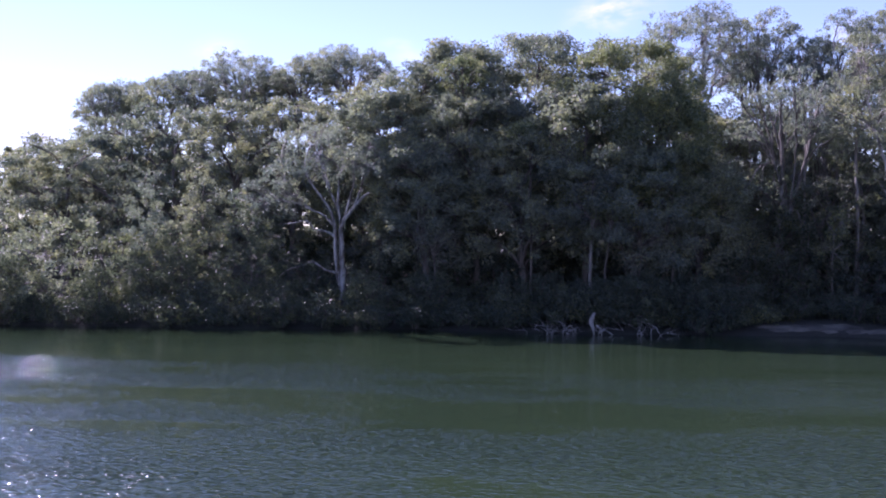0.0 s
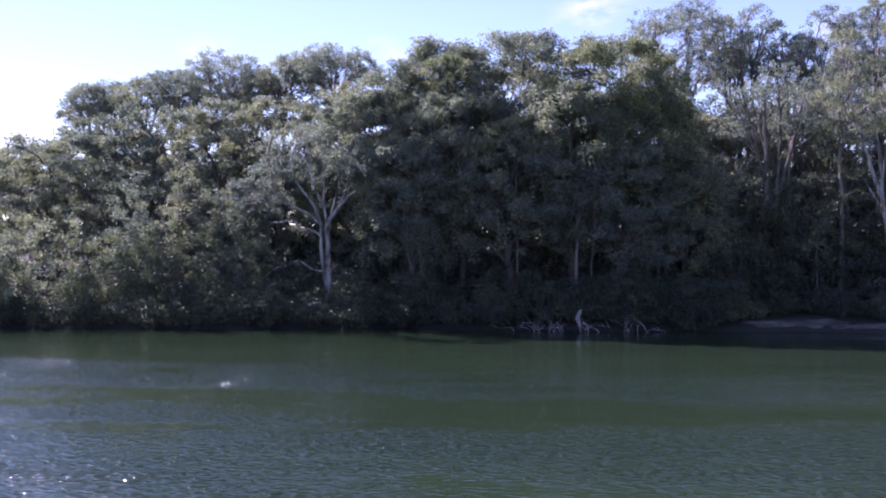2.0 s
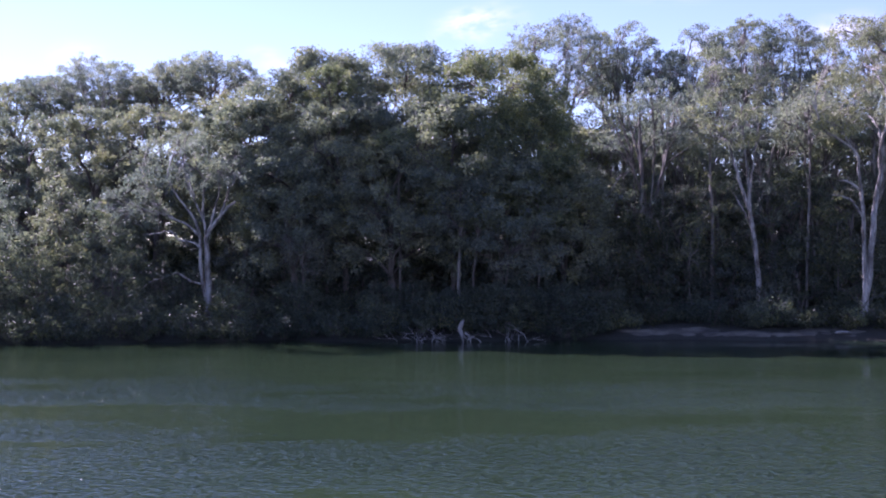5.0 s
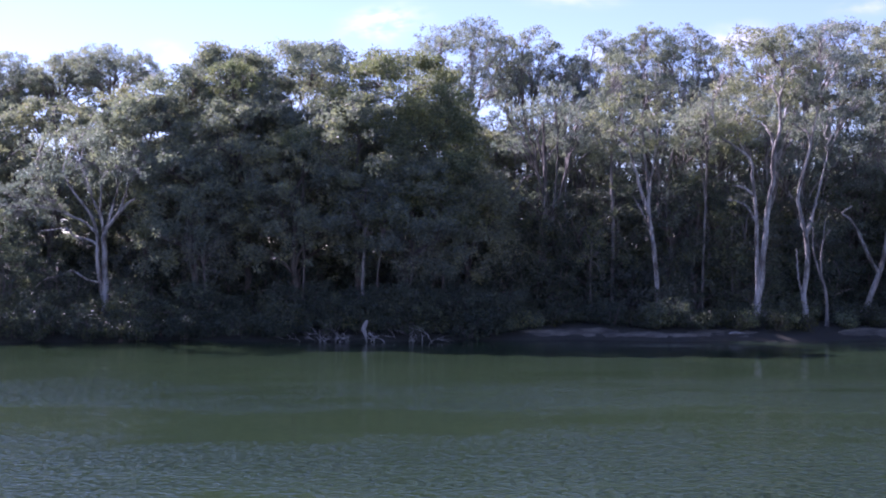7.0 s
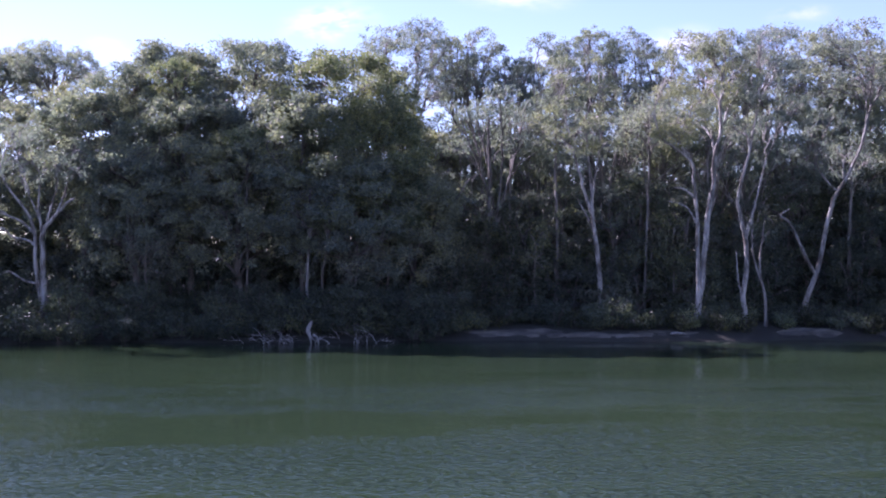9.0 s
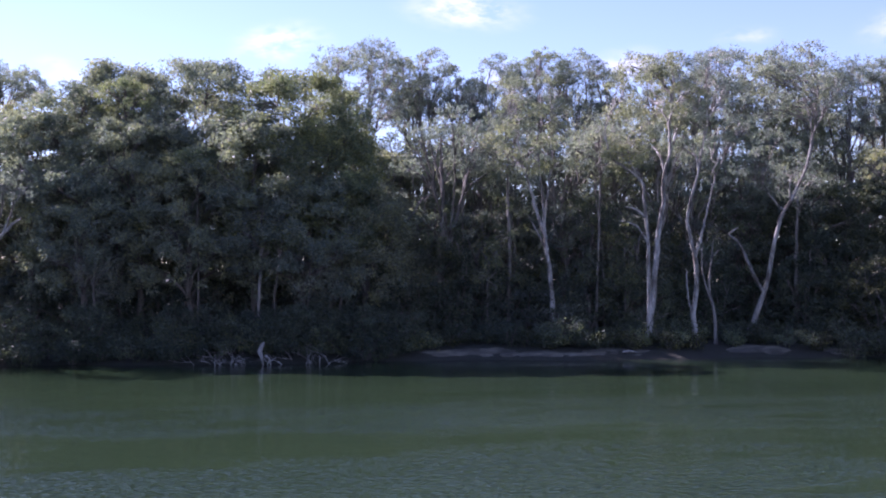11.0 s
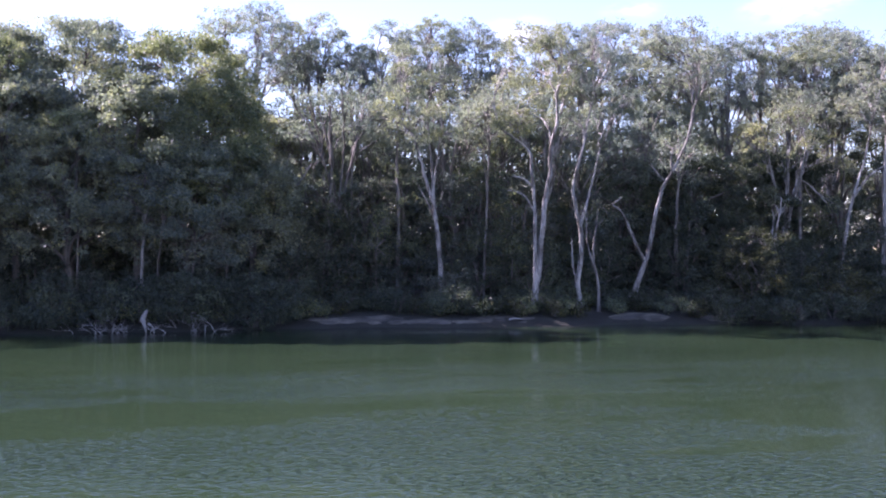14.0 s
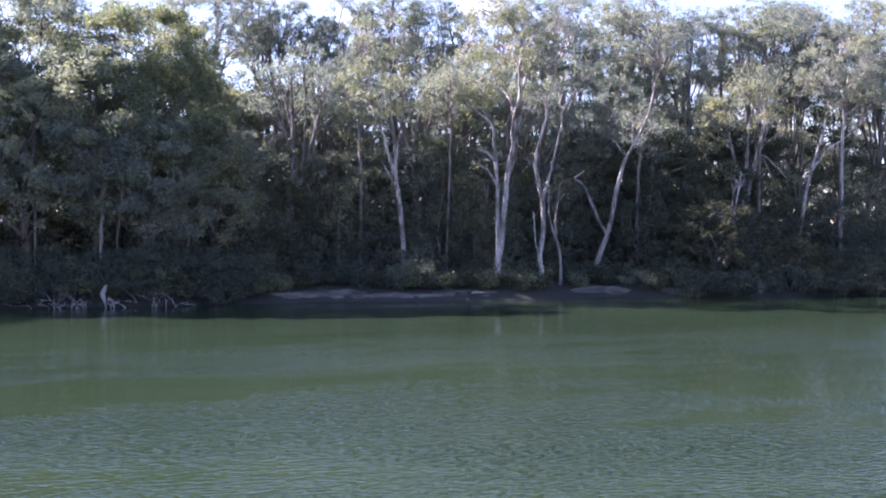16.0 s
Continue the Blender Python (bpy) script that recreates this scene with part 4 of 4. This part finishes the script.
# ---- fallen wood at the water ----
def deadfall(x, y, seed, pieces, spread, label):
    rng = np.random.default_rng(seed)
    z = max(0.0, tree_base(x, y))
    thing = new("fallen_branch")
    thing.location = (x, y, z)
    for _ in range(pieces):
        a = np.array((rng.uniform(-spread, spread), rng.uniform(-0.4, 0.4), -0.15))
        b = a + (rng.normal(0, 1.0), rng.normal(0, 0.4), rng.uniform(0.0, 0.9))
        t = Tubes()
        line = bend(a, b, (b - a) / np.linalg.norm(b - a) * 0.5 + (0, 0, 0.75) + rng.normal(0, 0.2, 3), rng, 8, 0.07)
        t.add(line, np.linspace(rng.uniform(0.018, 0.036), 0.008, 8), 6, rng, 0.06)
        for _ in range(5):
            k = rng.integers(2, 7)
            e = line[k] + (line[k] - line[k - 1]) * rng.uniform(0.5, 2.5) + (rng.normal(0, 0.25), rng.normal(0, 0.2), rng.uniform(-0.05, 0.3))
            t.add(bend(line[k], e, (0, 0, 0.2), rng, 5, 0.06), np.linspace(0.016, 0.006, 5), 5)
        part("branch", t.mesh("branch", DEADWOOD), thing)
    return tagged(thing, label, "dead branch", "fallen branches")


deadfall(-6.6, 56.4, 61, 9, 1.1, "tangle of bleached dead branches in the shallows")
deadfall(-5.2, 56.5, 62, 6, 0.8, "tangle of bleached dead branches in the shallows")
deadfall(-1.0, 56.7, 64, 4, 0.5, "bare dead branches leaning over the water")
deadfall(-2.6, 56.6, 63, 6, 1.4, "bare dead branches leaning over the water")

stump = new("stump")
stump.location = (-4.2, 56.3, 0.0)
rng = np.random.default_rng(70)
t = Tubes()
t.add(smooth_line([(0.1, 0, -0.3), (0.02, 0, 0.3), (-0.1, 0, 0.75), (0.12, 0, 1.2)], 12), np.array((0.05, 0.05, 0.05, 0.06, 0.08, 0.1, 0.12, 0.13, 0.13, 0.12, 0.1, 0.05)), 9, rng, 0.1)
part("trunk", t.mesh("trunk", DEADWOOD), stump)
t = Tubes()
t.add(smooth_line([(0.15, 0, 0.5), (0.4, 0, 0.3), (0.5, 0, -0.2)], 8), np.linspace(0.08, 0.03, 8), 7, rng, 0.08)
part("root", t.mesh("root", DEADWOOD), stump)
tagged(stump, "broken bleached stump in the shallows", "stump")

log = new("driftwood_log")
log.location = (16.25, 58.0, 0.4)
t = Tubes()
t.add(smooth_line([(-0.4, 0, -0.02), (0, 0.05, 0.02), (0.45, 0, 0)], 9), np.array((0.03, 0.06, 0.08, 0.08, 0.07, 0.06, 0.05, 0.04, 0.02)), 8, rng, 0.08)
part("wood", t.mesh("wood", DEADWOOD), log)
tagged(log, "small pale driftwood log on the sand", "driftwood")
